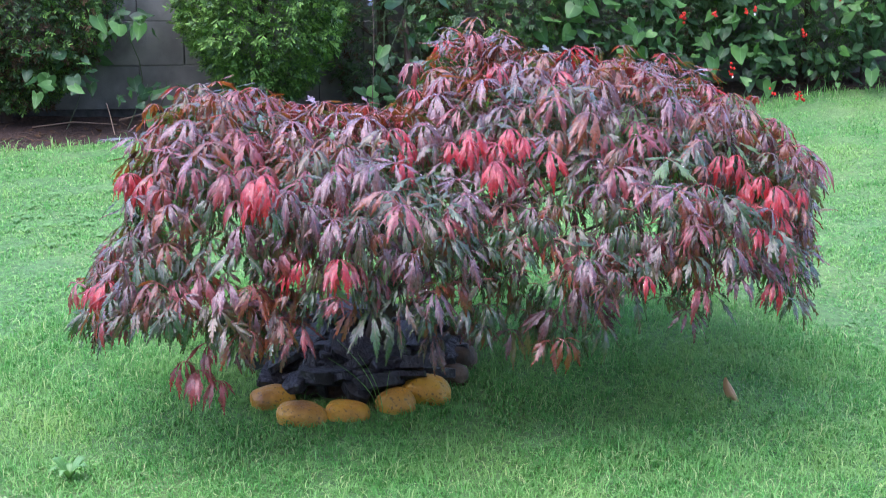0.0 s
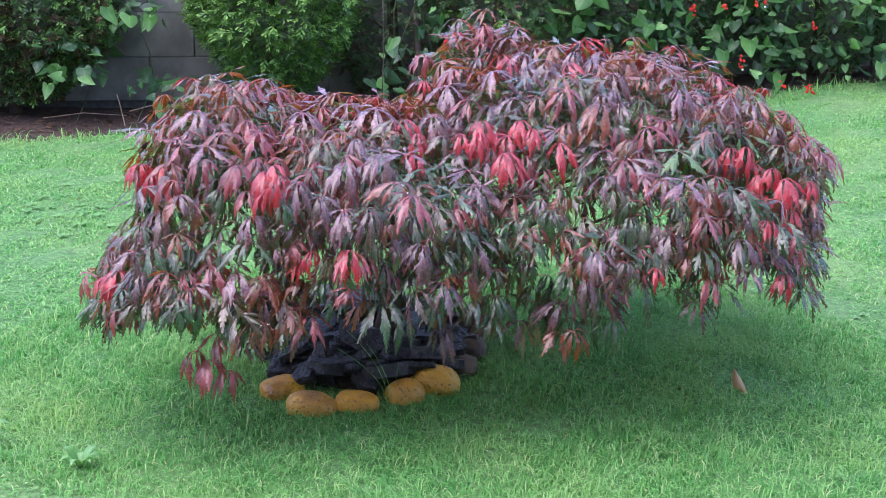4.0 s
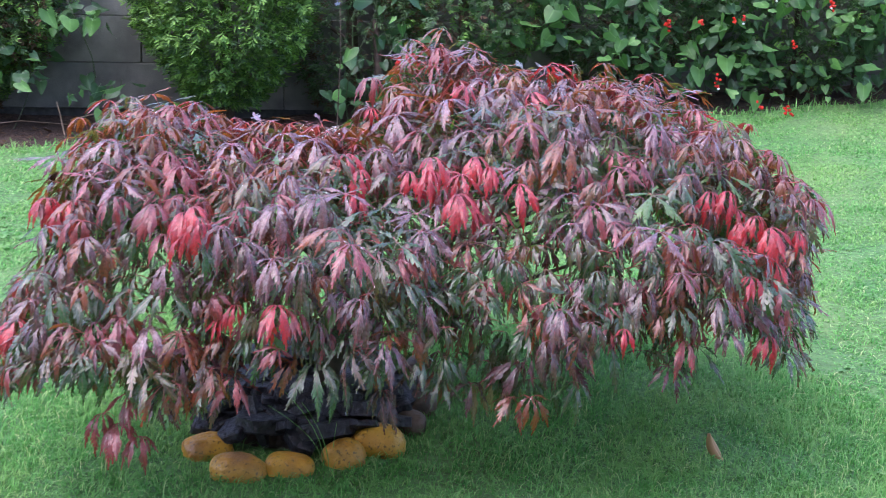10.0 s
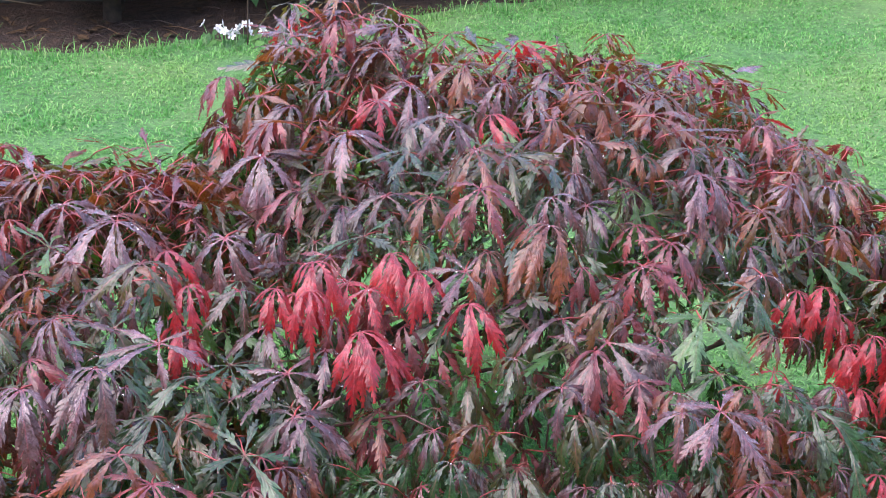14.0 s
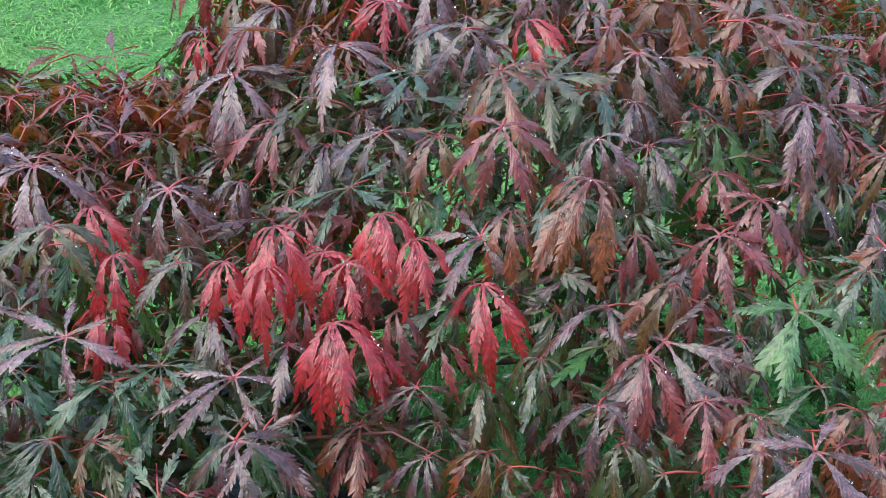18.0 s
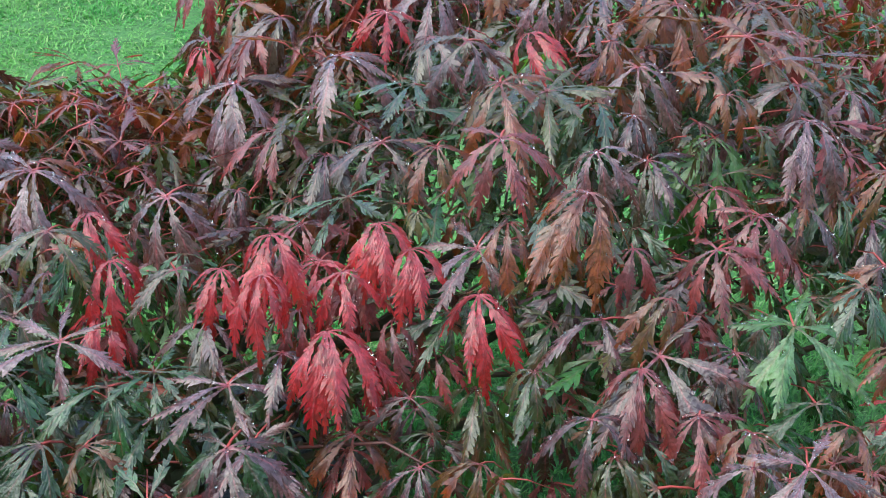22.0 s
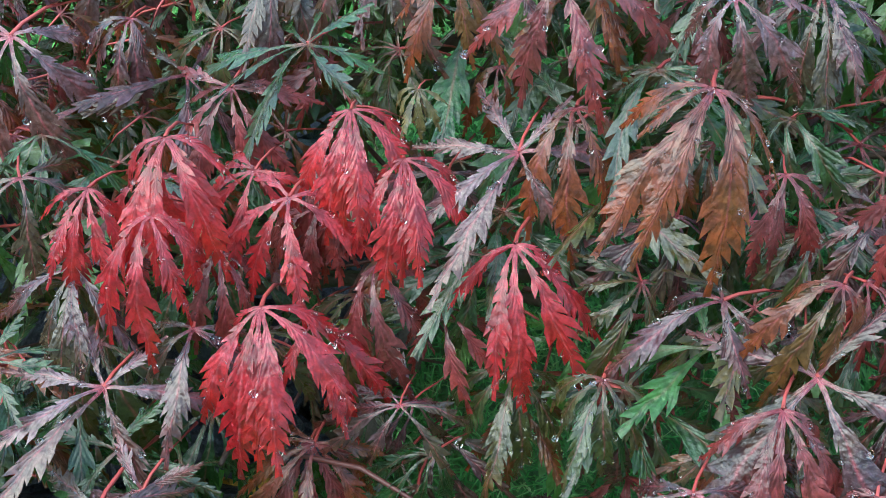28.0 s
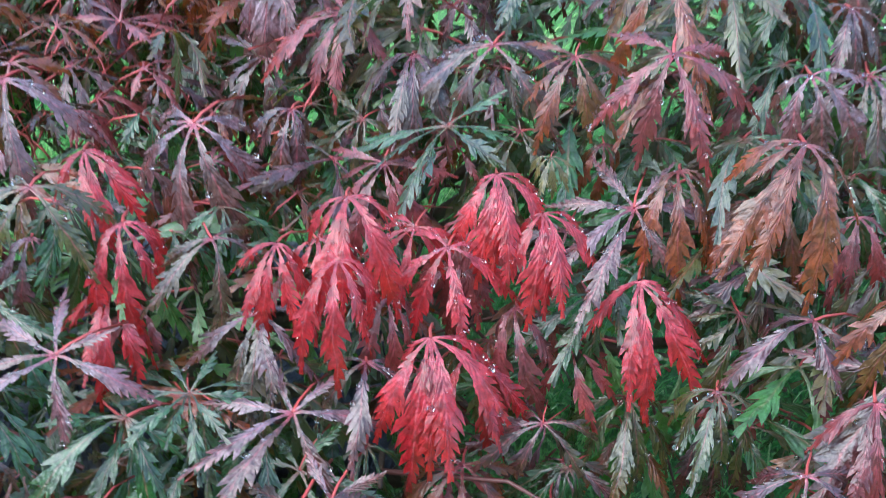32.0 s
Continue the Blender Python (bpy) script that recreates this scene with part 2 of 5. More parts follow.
BLOCK = mat("concrete_block", block_build, 0.85)
RENDERED = mat("rendered_wall", lambda nt, b: nt.links.new(ramp(nt, world_noise(nt, 6, 6), (0.3, (0.34, 0.33, 0.31)), (0.7, (0.42, 0.41, 0.39))), b.inputs["Base Color"]), 0.85)
MORTAR = mat("mortar", lambda nt, b: nt.links.new(ramp(nt, world_noise(nt, 40), (0.3, (0.05, 0.05, 0.05)), (0.7, (0.10, 0.10, 0.098))), b.inputs["Base Color"]), 0.9)


def stone_build(nt, b):
    o = nt.nodes.new("ShaderNodeObjectInfo")
    c = ramp(nt, world_noise(nt, 12.0, 8.0), (0.30, (0.28, 0.12, 0.016)), (0.46, (0.52, 0.25, 0.022)), (0.62, (0.62, 0.34, 0.030)), (0.78, (0.60, 0.42, 0.12)))
    c = mix(nt, ramp(nt, o.outputs["Random"], (0.0, (0.3, 0.3, 0.3)), (1.0, (0, 0, 0))), c, (0.34, 0.20, 0.07))
    c = mix(nt, ramp(nt, world_noise(nt, 130.0, 6.0), (0.58, (0, 0, 0)), (0.66, (0.75, 0.75, 0.75))), c, (0.07, 0.050, 0.025))
    c = mix(nt, ramp(nt, world_noise(nt, 9.0, 6.0), (0.58, (0, 0, 0)), (0.75, (0.5, 0.5, 0.5))), c, (0.22, 0.15, 0.05))
    nt.links.new(c, b.inputs["Base Color"])
    bump(nt, b, world_noise(nt, 60.0, 8.0), 0.9, 0.008)


STONE = mat("ochre_stone", stone_build, 0.34)


def dull_build(nt, b):
    c = ramp(nt, world_noise(nt, 18.0, 8.0), (0.30, (0.045, 0.030, 0.018)), (0.55, (0.115, 0.075, 0.042)), (0.78, (0.20, 0.14, 0.085)))
    nt.links.new(c, b.inputs["Base Color"])
    bump(nt, b, world_noise(nt, 60.0, 8.0), 0.9, 0.008)


DULL_STONE = mat("brown_stone", dull_build, 0.6)


def slate_build(nt, b):
    c = ramp(nt, world_noise(nt, 40, 8), (0.32, (0.005, 0.0055, 0.008)), (0.55, (0.018, 0.019, 0.026)), (0.72, (0.050, 0.052, 0.060)))
    nt.links.new(c, b.inputs["Base Color"])
    bump(nt, b, world_noise(nt, 90, 8), 1.0, 0.010)


SLATE = mat("wet_slate", slate_build, 0.36, 0.45)


def plain_leaf(name, lo, hi, through_col, amount, rough=0.42, spec=0.5):
    def build(nt, b):
        u, v = along(nt)
        c = ramp(nt, random_value(nt), (0.0, lo), (1.0, hi))
        c = mix(nt, ramp(nt, world_noise(nt, 25.0, 3.0), (0.4, (0, 0, 0)), (0.7, (0.4, 0.4, 0.4))), c, lo)
        c = mix(nt, ramp(nt, u, (0.44, (0, 0, 0)), (0.5, (0.35, 0.35, 0.35)), (0.56, (0, 0, 0))), c, tuple(min(1, 1.9 * k) for k in hi))
        nt.links.new(c, b.inputs["Base Color"])
        see_through(nt, b, through_col, amount)
    return mat(name, build, rough, spec)


BEAN = plain_leaf("bean_leaf", (0.020, 0.080, 0.028), (0.130, 0.310, 0.082), (0.10, 0.34, 0.05), 0.30, 0.42, 0.35)
CONIFER = plain_leaf("conifer_spray", (0.030, 0.105, 0.030), (0.215, 0.440, 0.085), (0.10, 0.16, 0.03), 0.18, 0.55, 0.3)
DARK_CONIFER = plain_leaf("dark_conifer_spray", (0.036, 0.090, 0.040), (0.120, 0.215, 0.086), (0.05, 0.09, 0.02), 0.15, 0.55, 0.3)
DRY_CONIFER = plain_leaf("dry_conifer_spray", (0.060, 0.040, 0.024), (0.13, 0.080, 0.045), (0.12, 0.07, 0.03), 0.15, 0.65, 0.2)
SCARLET = plain_leaf("scarlet_petal", (0.55, 0.020, 0.015), (0.75, 0.045, 0.020), (0.8, 0.04, 0.01), 0.25, 0.5)
WHITE = plain_leaf("white_petal", (0.70, 0.70, 0.72), (0.82, 0.82, 0.84), (0.7, 0.7, 0.7), 0.25, 0.5)
LILAC = plain_leaf("lilac_petal", (0.42, 0.40, 0.70), (0.60, 0.58, 0.82), (0.5, 0.5, 0.8), 0.25, 0.5)
DEAD = plain_leaf("dry_leaf", (0.46, 0.27, 0.14), (0.60, 0.38, 0.21), (0.4, 0.25, 0.12), 0.2, 0.6)
VINE = plain_leaf("vine_stem", (0.022, 0.040, 0.018), (0.045, 0.070, 0.030), (0.05, 0.1, 0.03), 0.1)
# Darker copy of BEAN for leaves at the back: shade put into the colour.
DIM_BEAN = plain_leaf("shaded_bean_leaf", (0.025, 0.080, 0.038), (0.090, 0.205, 0.080), (0.08, 0.22, 0.05), 0.28)
DRY_STICK = plain_leaf("dry_stick", (0.12, 0.085, 0.055), (0.22, 0.16, 0.11), (0.2, 0.15, 0.1), 0.05, 0.7)
WEED = plain_leaf("weed_leaf", (0.09, 0.26, 0.08), (0.17, 0.38, 0.12), (0.12, 0.32, 0.06), 0.3, 0.4)


# ---- building helpers ----
def mesh_of(name, verts, faces, mats, uv=None, index=None, smooth=False):
    me = bpy.data.meshes.new(name)
    me.from_pydata([tuple(v) for v in verts], [], faces)
    for m in mats:
        me.materials.append(m)
    if index is not None:
        me.polygons.foreach_set("material_index", np.asarray(index, np.int32))
    if uv is not None:
        lay = me.uv_layers.new(name="lobe")
        loops = np.empty(len(me.loops), np.int32)
        me.loops.foreach_get("vertex_index", loops)
        lay.data.foreach_set("uv", np.asarray(uv, np.float32)[loops].ravel())
    if smooth:
        me.polygons.foreach_set("use_smooth", np.ones(len(me.polygons), bool))
    me.update()
    return me


def put(name, me, parent=None, m=None, label=""):
    ob = new(name, me)
    if m is not None:
        ob.matrix_basis = m
    if parent is not None:
        ob.parent = parent
    if label:
        ob["label"] = label
    return ob


def part(name, bm, material, parent, label=""):
    me = bpy.data.meshes.new(name)
    bm.to_mesh(me)
    bm.free()
    me.materials.append(material)
    return put(name, me, parent, None, label)


class Pile:
    """Many small pieces joined into one mesh."""

    def __init__(self):
        self.v, self.t, self.uv, self.i, self.n = [], [], [], [], 0

    def add(self, shape, m, slot=None):
        v, f, uv, idx = shape
        a = np.array(m)
        self.v.append(v @ a[:3, :3].T + a[:3, 3])
        self.t.append(f + self.n)
        self.uv.append(uv)
        self.i.append(idx if slot is None else np.where(idx == 0, slot, idx))
        self.n += len(v)

    def done(self, name, mats, parent=None, label=""):
        v, t = np.concatenate(self.v), np.concatenate(self.t)
        return put(name, tri_mesh(name, v, t, np.concatenate(self.uv), np.concatenate(self.i), mats), parent, None, label)


def tri_mesh(name, v, t, uv, idx, mats):
    me = bpy.data.meshes.new(name)
    me.vertices.add(len(v))
    me.vertices.foreach_set("co", np.ascontiguousarray(v, np.float32).ravel())
    me.loops.add(len(t) * 3)
    flat = np.ascontiguousarray(t, np.int32).ravel()
    me.loops.foreach_set("vertex_index", flat)
    me.polygons.add(len(t))
    me.polygons.foreach_set("loop_start", np.arange(0, len(t) * 3, 3, dtype=np.int32))
    for m in mats:
        me.materials.append(m)
    if idx is not None:
        me.polygons.foreach_set("material_index", np.ascontiguousarray(idx, np.int32))
    if uv is not None:
        lay = me.uv_layers.new(name="lobe")
        lay.data.foreach_set("uv", np.ascontiguousarray(uv, np.float32)[flat].ravel())
    me.update(calc_edges=True)
    me.validate()
    return me


def tube(points, radii, sides=6):
    """A round stem along points: vertices, triangles, uv."""
    pts = [Vector(p) for p in points]
    v, f, uv = [], [], []
    for k, p in enumerate(pts):
        d = (pts[min(k + 1, len(pts) - 1)] - pts[max(k - 1, 0)]).normalized()
        a = d.orthogonal().normalized()
        b = d.cross(a)
        for s in range(sides):
            w = 2 * math.pi * s / sides
            v.append(p + float(radii[k]) * (math.cos(w) * a + math.sin(w) * b))
            uv.append((0.5, 0.5))
    for k in range(len(pts) - 1):
        for s in range(sides):
            a, b = k * sides + s, k * sides + (s + 1) % sides
            f += [(a, b, b + sides), (a, b + sides, a + sides)]
    v.append(pts[-1])
    uv.append((0.5, 0.5))
    for s in range(sides):
        f.append(((len(pts) - 1) * sides + s, (len(pts) - 1) * sides + (s + 1) % sides, len(v) - 1))
    return np.array([tuple(p) for p in v]), np.array(f), np.array(uv)


def stem(name, points, radii, material, parent, sides=6, label=""):
    v, f, uv = tube(points, radii, sides)
    me = tri_mesh(name, v, f, uv, None, [material])
    me.polygons.foreach_set("use_smooth", np.ones(len(me.polygons), bool))
    return put(name, me, parent, None, label)


def empty(name, place, label, category, group="", kind=""):
    ob = new(name)
    ob.empty_display_size = 0.05
    ob.matrix_basis = pose(*place)
    return tagged(ob, label, category, group, kind)


rng = np.random.default_rng(7)


def ground_z(x, y):
    """The lawn rises a little towards the back and the far end."""
    return 0.0155 * np.maximum(0, x + 1.0) * np.clip(y - 1.0, 0, 6.0) + 0.012 * np.sin(1.7 * x + 0.6) * np.sin(1.3 * y + 1.1)


def bed_edge(x):
    """Where the lawn ends and the bed begins."""
    return 3.72 + 0.30 * (x + 1.85) + 0.05 * np.sin(3.1 * x) + 0.03 * np.sin(7.7 * x + 1)


def wall_y(x):
    return 4.62 + 0.20 * (x + 1.8)


# ---- ground ----
def ground_sheet():
    xs = np.concatenate([[-300, -60, -12, -6], np.arange(-4, 5.01, 0.12), [7, 12, 60, 300]])
    ys = np.concatenate([[-300, -60, -12, -5], np.arange(-3, 6.4, 0.12), [8, 12, 60, 300]])
    gx, gy = np.meshgrid(xs, ys)
    bed = np.clip((gy - bed_edge(gx)) / 0.12, 0, 1) * (np.abs(gx) < 8)
    gz = ground_z(gx, np.clip(gy, -3, 8)) - 0.035 * bed + rng.normal(0, 0.003, gx.shape)
    v = np.stack([gx, gy, gz], -1).reshape(-1, 3)
    n = len(xs)
    f, idx = [], []
    for j in range(len(ys) - 1):
        for i in range(n - 1):
            a = j * n + i
            f += [(a, a + 1, a + n + 1), (a, a + n + 1, a + n)]
            k = 1 if bed[j, i] > 0.5 else 0
            idx += [k, k]
    me = tri_mesh("ground", v, np.array(f), None, np.array(idx), [TURF, SOIL])
    return tagged(put("ground", me), "short wet lawn turf with a dark soil bed along the wall", "ground", kind="structure")


ground_sheet()


# ---- block wall behind the bed ----
def block_wall():
    x0, x1, high, thick = -6.0, 6.5, 1.72, 0.2
    turn = math.atan(0.20)
    base = pose(x0, wall_y(x0), 0, 0, 0, math.degrees(turn))
    length = (x1 - x0) / math.cos(turn)
    bm = bmesh.new()
    bmesh.ops.create_cube(bm, size=1, matrix=Matrix.Translation((length / 2, thick / 2, high / 2 - 0.1)) @ Matrix.Diagonal((length, thick - 0.02, high, 1)))
    me = bpy.data.meshes.new("wall_back")
    bm.to_mesh(me)
    bm.free()
    me.materials.append(MORTAR)
    wall = tagged(put("wall_back", me, None, base), "grey concrete block garden wall behind the hedge", "wall", kind="structure")
    shapes = []
    for k in range(3):
        bm = bmesh.new()
        bmesh.ops.create_cube(bm, size=1, matrix=Matrix.Diagonal((0.4365, 0.03, 0.2155, 1)))
        bmesh.ops.bevel(bm, geom=bm.edges[:], offset=0.003, segments=1, affect="EDGES")
        me = bpy.data.meshes.new("block")
        bm.to_mesh(me)
        bm.free()
        me.materials.append(BLOCK)
        shapes.append(me)
    for row in range(7):
        for k in range(int(length / 0.44)):
            x = 0.22 + 0.44 * k + (0.22 if row % 2 else 0)
            if x > length - 0.25:
                continue
            put("block", shapes[k % 3], wall, Matrix.Translation((x, -0.002 + 0.003 * rng.normal(), 0.11 + 0.217 * row)))


block_wall()


# ---- unseen plain walls, added to close the garden behind and beside the camera ----
def plain_wall(name, x0, x1, y0, y1, high, label):
    bm = bmesh.new()
    bmesh.ops.create_cube(bm, size=1, matrix=Matrix.Translation(((x0 + x1) / 2, (y0 + y1) / 2, high / 2 - 0.1)) @ Matrix.Diagonal((x1 - x0, y1 - y0, high + 0.2, 1)))
    bmesh.ops.bevel(bm, geom=bm.edges[:], offset=0.01, segments=1, affect="EDGES")
    me = bpy.data.meshes.new(name)
    bm.to_mesh(me)
    bm.free()
    me.materials.append(RENDERED)
    tagged(put(name, me), label, "wall", kind="structure")


# Added tall wall: keeps low light off the front of the bush.
plain_wall("wall_house", -8, 9, -5.3, -5.0, 6.4, "unseen plain wall added behind the camera to block low light")
plain_wall("wall_left", -8.3, -8.02, -6.3, 4.2, 1.8, "plain rendered garden wall")
plain_wall("wall_right", 9.02, 9.3, -6.3, 6.5, 1.8, "plain rendered garden wall")


# ---- lawn blades ----
def grass(name, count, x0, x1, y0, y1, high, label, keep=None, lean=1.5, wide=0.0017):
    x, y = rng.uniform(x0, x1, count), rng.uniform(y0, y1, count)
    ok = y < bed_edge(x) + rng.normal(0, 0.05, count)
    if keep is not None:
        ok &= keep(x, y)
    x, y = x[ok], y[ok]
    n = len(x)
    z = ground_z(x, y) - 0.004
    clump = 0.75 + 0.5 * np.sin(9.0 * x + 3 * np.sin(5 * y)) * np.sin(8.0 * y + 2 * np.sin(6 * x))
    h = high * rng.uniform(0.5, 1.3, n) * (0.55 + 0.55 * clump)
    a = rng.uniform(0, 2 * np.pi, n)
    lean_n = np.abs(rng.normal(lean, 0.3, n))
    dx, dy = np.cos(a), np.sin(a)
    w = wide * rng.uniform(0.7, 1.4, n)
    sx, sy = -dy * w, dx * w
    p0 = np.stack([x, y, z], -1)
    side = np.stack([sx, sy, 0 * x], -1)
    mid = p0 + np.stack([dx * h * lean_n * 0.3, dy * h * lean_n * 0.3, h * 0.6], -1)
    tip = p0 + np.stack([dx * h * lean_n, dy * h * lean_n, h * (1.0 - 0.25 * lean_n)], -1)
    v = np.stack([p0 - side, p0 + side, mid + 0.8 * side, mid - 0.8 * side, tip], 1).reshape(-1, 3)
    o = 5 * np.arange(n)[:, None, None]
    t = (np.array([[0, 1, 2], [0, 2, 3], [3, 2, 4]])[None] + o).reshape(-1, 3)
    uv = np.tile(np.array([[0, 0], [1, 0], [1, 0.6], [0, 0.6], [0.5, 1]]), (n, 1))
    ob = put(name, tri_mesh(name, v, t, uv, None, [GRASS]))
    return tagged(ob, label, "grass", kind="stuff")


def near_bush(x, y):
    return ((x + 0.05) / 1.25) ** 2 + ((y - 1.15) / 0.95) ** 2 < 1


def on_slate(x, y):
    return ((x + 0.29) / 0.28) ** 2 + ((y - 1.31) / 0.31) ** 2 < 1


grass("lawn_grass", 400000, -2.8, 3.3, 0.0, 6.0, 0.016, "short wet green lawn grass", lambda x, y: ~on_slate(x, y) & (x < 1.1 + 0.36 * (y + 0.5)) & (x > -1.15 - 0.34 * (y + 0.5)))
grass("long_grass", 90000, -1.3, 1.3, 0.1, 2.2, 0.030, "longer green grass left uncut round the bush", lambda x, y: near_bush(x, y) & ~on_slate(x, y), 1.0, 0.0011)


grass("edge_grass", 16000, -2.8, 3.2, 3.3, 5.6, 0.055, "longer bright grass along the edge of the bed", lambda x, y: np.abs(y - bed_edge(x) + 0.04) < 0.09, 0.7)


# ---- the weeping maple ----
def lobe_shape(length, width, azimuth, rise, droop, teeth, wob, twist, cut):
    """One leaf lobe from the node outwards, bending down, narrow at its base and deeply cut into curved teeth: vertices, triangles, uv."""
    v, uv, f = [], [], []
    d = np.array([math.cos(azimuth), math.sin(azimuth), 0.0])
    flat = np.array([-d[1], d[0], 0.0])
    up_z = np.array([0, 0, 1.0])
    pos, ang = np.zeros(3), rise
    stations = teeth + 3
    step = length / (stations - 1)
    tips = []
    for k in range(stations):
        s = k / (stations - 1)
        t = math.cos(ang) * d + math.sin(ang) * up_z
        up = np.cross(t, flat)
        tw = twist * s
        side = math.cos(tw) * flat + math.sin(tw) * up
        up = np.cross(t, side)
        prof = width * (0.06 + 0.94 * max(0.0, (s - 0.08) / 0.42) ** 1.2 if s < 0.50 else max(0.0, (1 - s) / 0.50) ** 1.35)
        w = max(0.0010 if k < stations - 1 else 0.0003, (0.68 - 0.28 * cut) * prof * (1 + 0.08 * wob[k % len(wob)]))
        lift = up * (-0.34 * w)
        v += [pos + side * w + lift, pos + 0 * up, pos - side * w * (1 + 0.10 * wob[(k + 1) % len(wob)]) + lift]
        uv += [(0.12, s), (0.5, s), (0.88, s)]
        tips.append((pos, t, side, up, prof))
        ang = rise - droop * (1 - math.exp(-3.0 * s)) + 0.10 * wob[k % len(wob)] * s
        pos = pos + step * (math.cos(ang) * d + math.sin(ang) * up_z + 0.10 * wob[(k + 2) % len(wob)] * flat)
    for k in range(stations - 1):
        a = 3 * k
        f += [(a, a + 1, a + 4), (a, a + 4, a + 3), (a + 1, a + 2, a + 5), (a + 1, a + 5, a + 4)]
        if k < 2:
            continue
        p, t, side, up, prof = tips[k]
        big = 1.0 if k % 3 else 1.22
        for q, edge in ((1, a), (-1, a + 2)):
            reach = prof * big * (1.08 + 0.10 * cut + 0.12 * wob[(k + 3 + q) % len(wob)]) + 0.0008
            along_by = 0.9 * step + reach * (0.55 + 0.45 * cut + 0.12 * wob[(k + q) % len(wob)])
            n = len(v)
            v.append(p + side * q * reach + t * along_by - up * 0.34 * reach)
            v.append(p + side * q * 0.84 * reach + t * 0.45 * along_by - up * 0.27 * reach)
            s = min(1.0, k / (stations - 1) + 0.1)
            uv += [(0.5 - 0.5 * q, s), (0.5 - 0.4 * q, s)]
            f += [(edge, edge + 3, n), (edge, n, n + 1)] if q > 0 else [(edge, n, edge + 3), (edge, n + 1, n)]
    return np.array(v), np.array(f), np.array(uv)


def maple_leaf(seed, droop, lobes, size, width, teeth, cut):
    """A deeply cut leaf whose lobes spread from its node, with the stalk going back from it."""
    r = np.random.default_rng(seed)
    V, F, U, I, n = [], [], [], [], 0
    for k in range(lobes):
        s = (k - (lobes - 1) / 2) / ((lobes - 1) / 2)
        az = s * (2.4 if droop < 1 else 2.0 if droop < 1.6 else 1.4) + r.normal(0, 0.17)
        L = size * (1.0 - 0.48 * abs(s) ** 1.4) * r.uniform(0.78, 1.16)
        v, f, u = lobe_shape(L, width * L * r.uniform(0.85, 1.15), az, 0.26 + r.normal(0, 0.18), droop * r.uniform(0.62, 1.15), teeth, r.normal(0, 1, 13), r.normal(0, 0.5), cut)
        V.append(v), F.append(f + n), U.append(u), I.append(np.zeros(len(f), int))
        n += len(v)
    pts = [(0, 0, 0), (-0.009, 0, -0.004), (-0.022, 0.002, -0.012), (-0.040, 0.004, -0.034)]
    v, f, u = tube(pts, [0.0013, 0.0010, 0.0009, 0.0010], 4)
    V.append(v), F.append(f + n), U.append(u), I.append(np.ones(len(f), int))
    return np.concatenate(V), np.concatenate(F), np.concatenate(U), np.concatenate(I)


FORMS = {"flat": [], "arched": [], "hanging": []}
SIMPLE = {"flat": [], "arched": [], "hanging": []}
for form, droop in (("flat", 0.70), ("arched", 1.35), ("hanging", 1.80)):
    for k in range(9):
        for table, teeth in ((FORMS, 11), (SIMPLE, 5)):
            table[form].append(maple_leaf(11 * k + int(100 * droop), droop, (7, 7, 8, 7, 7, 9, 5, 6, 8)[k], 0.090, (0.082, 0.084, 0.072, 0.098, 0.092, 0.074, 0.100, 0.088, 0.078)[k], teeth, (0.15, 0.45, 0.8, 0.25, 0.6, 1.0, 0.3, 0.5, 0.7)[k]))
LEAF_MESH = {}


def drop_shape():
    bm = bmesh.new()
    bmesh.ops.create_icosphere(bm, subdivisions=1, radius=1)
    v = np.array([tuple(p.co) for p in bm.verts])
    f = np.array([[q.index for q in t.verts] for t in bm.faces])
    bm.free()
    return v, f


DROP = drop_shape()


def leaf_mesh(form, k, colour):
    """A single leaf with its stalk and the rain drops on it."""
    key = form, k, colour
    if key not in LEAF_MESH:
        v, f, u, i = FORMS[form][k]
        r = np.random.default_rng(k + 17)
        blade = np.where((i == 0))[0]
        V, F, U, I, n = [v], [f], [u], [i], len(v)
        for j in r.choice(blade, 44):
            a = v[f[j]]
            w = r.dirichlet((1, 1, 1))
            size = r.choice((0.0008, 0.0014, 0.0023), p=(0.50, 0.34, 0.16))
            V.append(w @ a + (0, 0, 0.4 * size) + DROP[0] * size * (1, 1, 0.7))
            F.append(DROP[1] + n), U.append(np.full((len(DROP[0]), 2), 0.5)), I.append(np.full(len(DROP[1]), 2))
            n += len(DROP[0])
        me = tri_mesh("leaf", np.concatenate(V), np.concatenate(F), np.concatenate(U), np.concatenate(I), [LEAF[colour], STALK, DROPLET])
        LEAF_MESH[key] = me
    return LEAF_MESH[key]


# domes of the crown: centre x, y, radii, top, fall along x, fall along y, power along y, lowest leaves
DOMES = [(0.25, 1.26, 0.53, 0.61, 0.83, 0.23, 0.33, 2.0, 0.46), (-0.585, 1.05, 0.205, 0.43, 0.75, 0.15, 0.20, 3.0, 0.40), (0.01, 1.40, 0.15, 0.22, 0.865, 0.10, 0.12, 2.0, 0.68),
         (-0.24, 0.99, 0.36, 0.43, 0.72, 0.06, 0.14, 3.0, 0.43), (0.54, 1.13, 0.24, 0.42, 0.765, 0.12, 0.17, 2.0, 0.42), (-0.565, 0.84, 0.28, 0.29, 0.49, 0.10, 0.10, 2.6, 0.37)]


def dome_z(dome, x, y):
    cx, cy, rx, ry, top, fx, fy, power, rim = dome
    return top - fx * abs((x - cx) / rx) ** 3 - fy * abs((y - cy) / ry) ** power


def dome_q(dome, x, y):
    return math.hypot((x - dome[0]) / dome[2], (y - dome[1]) / dome[3])


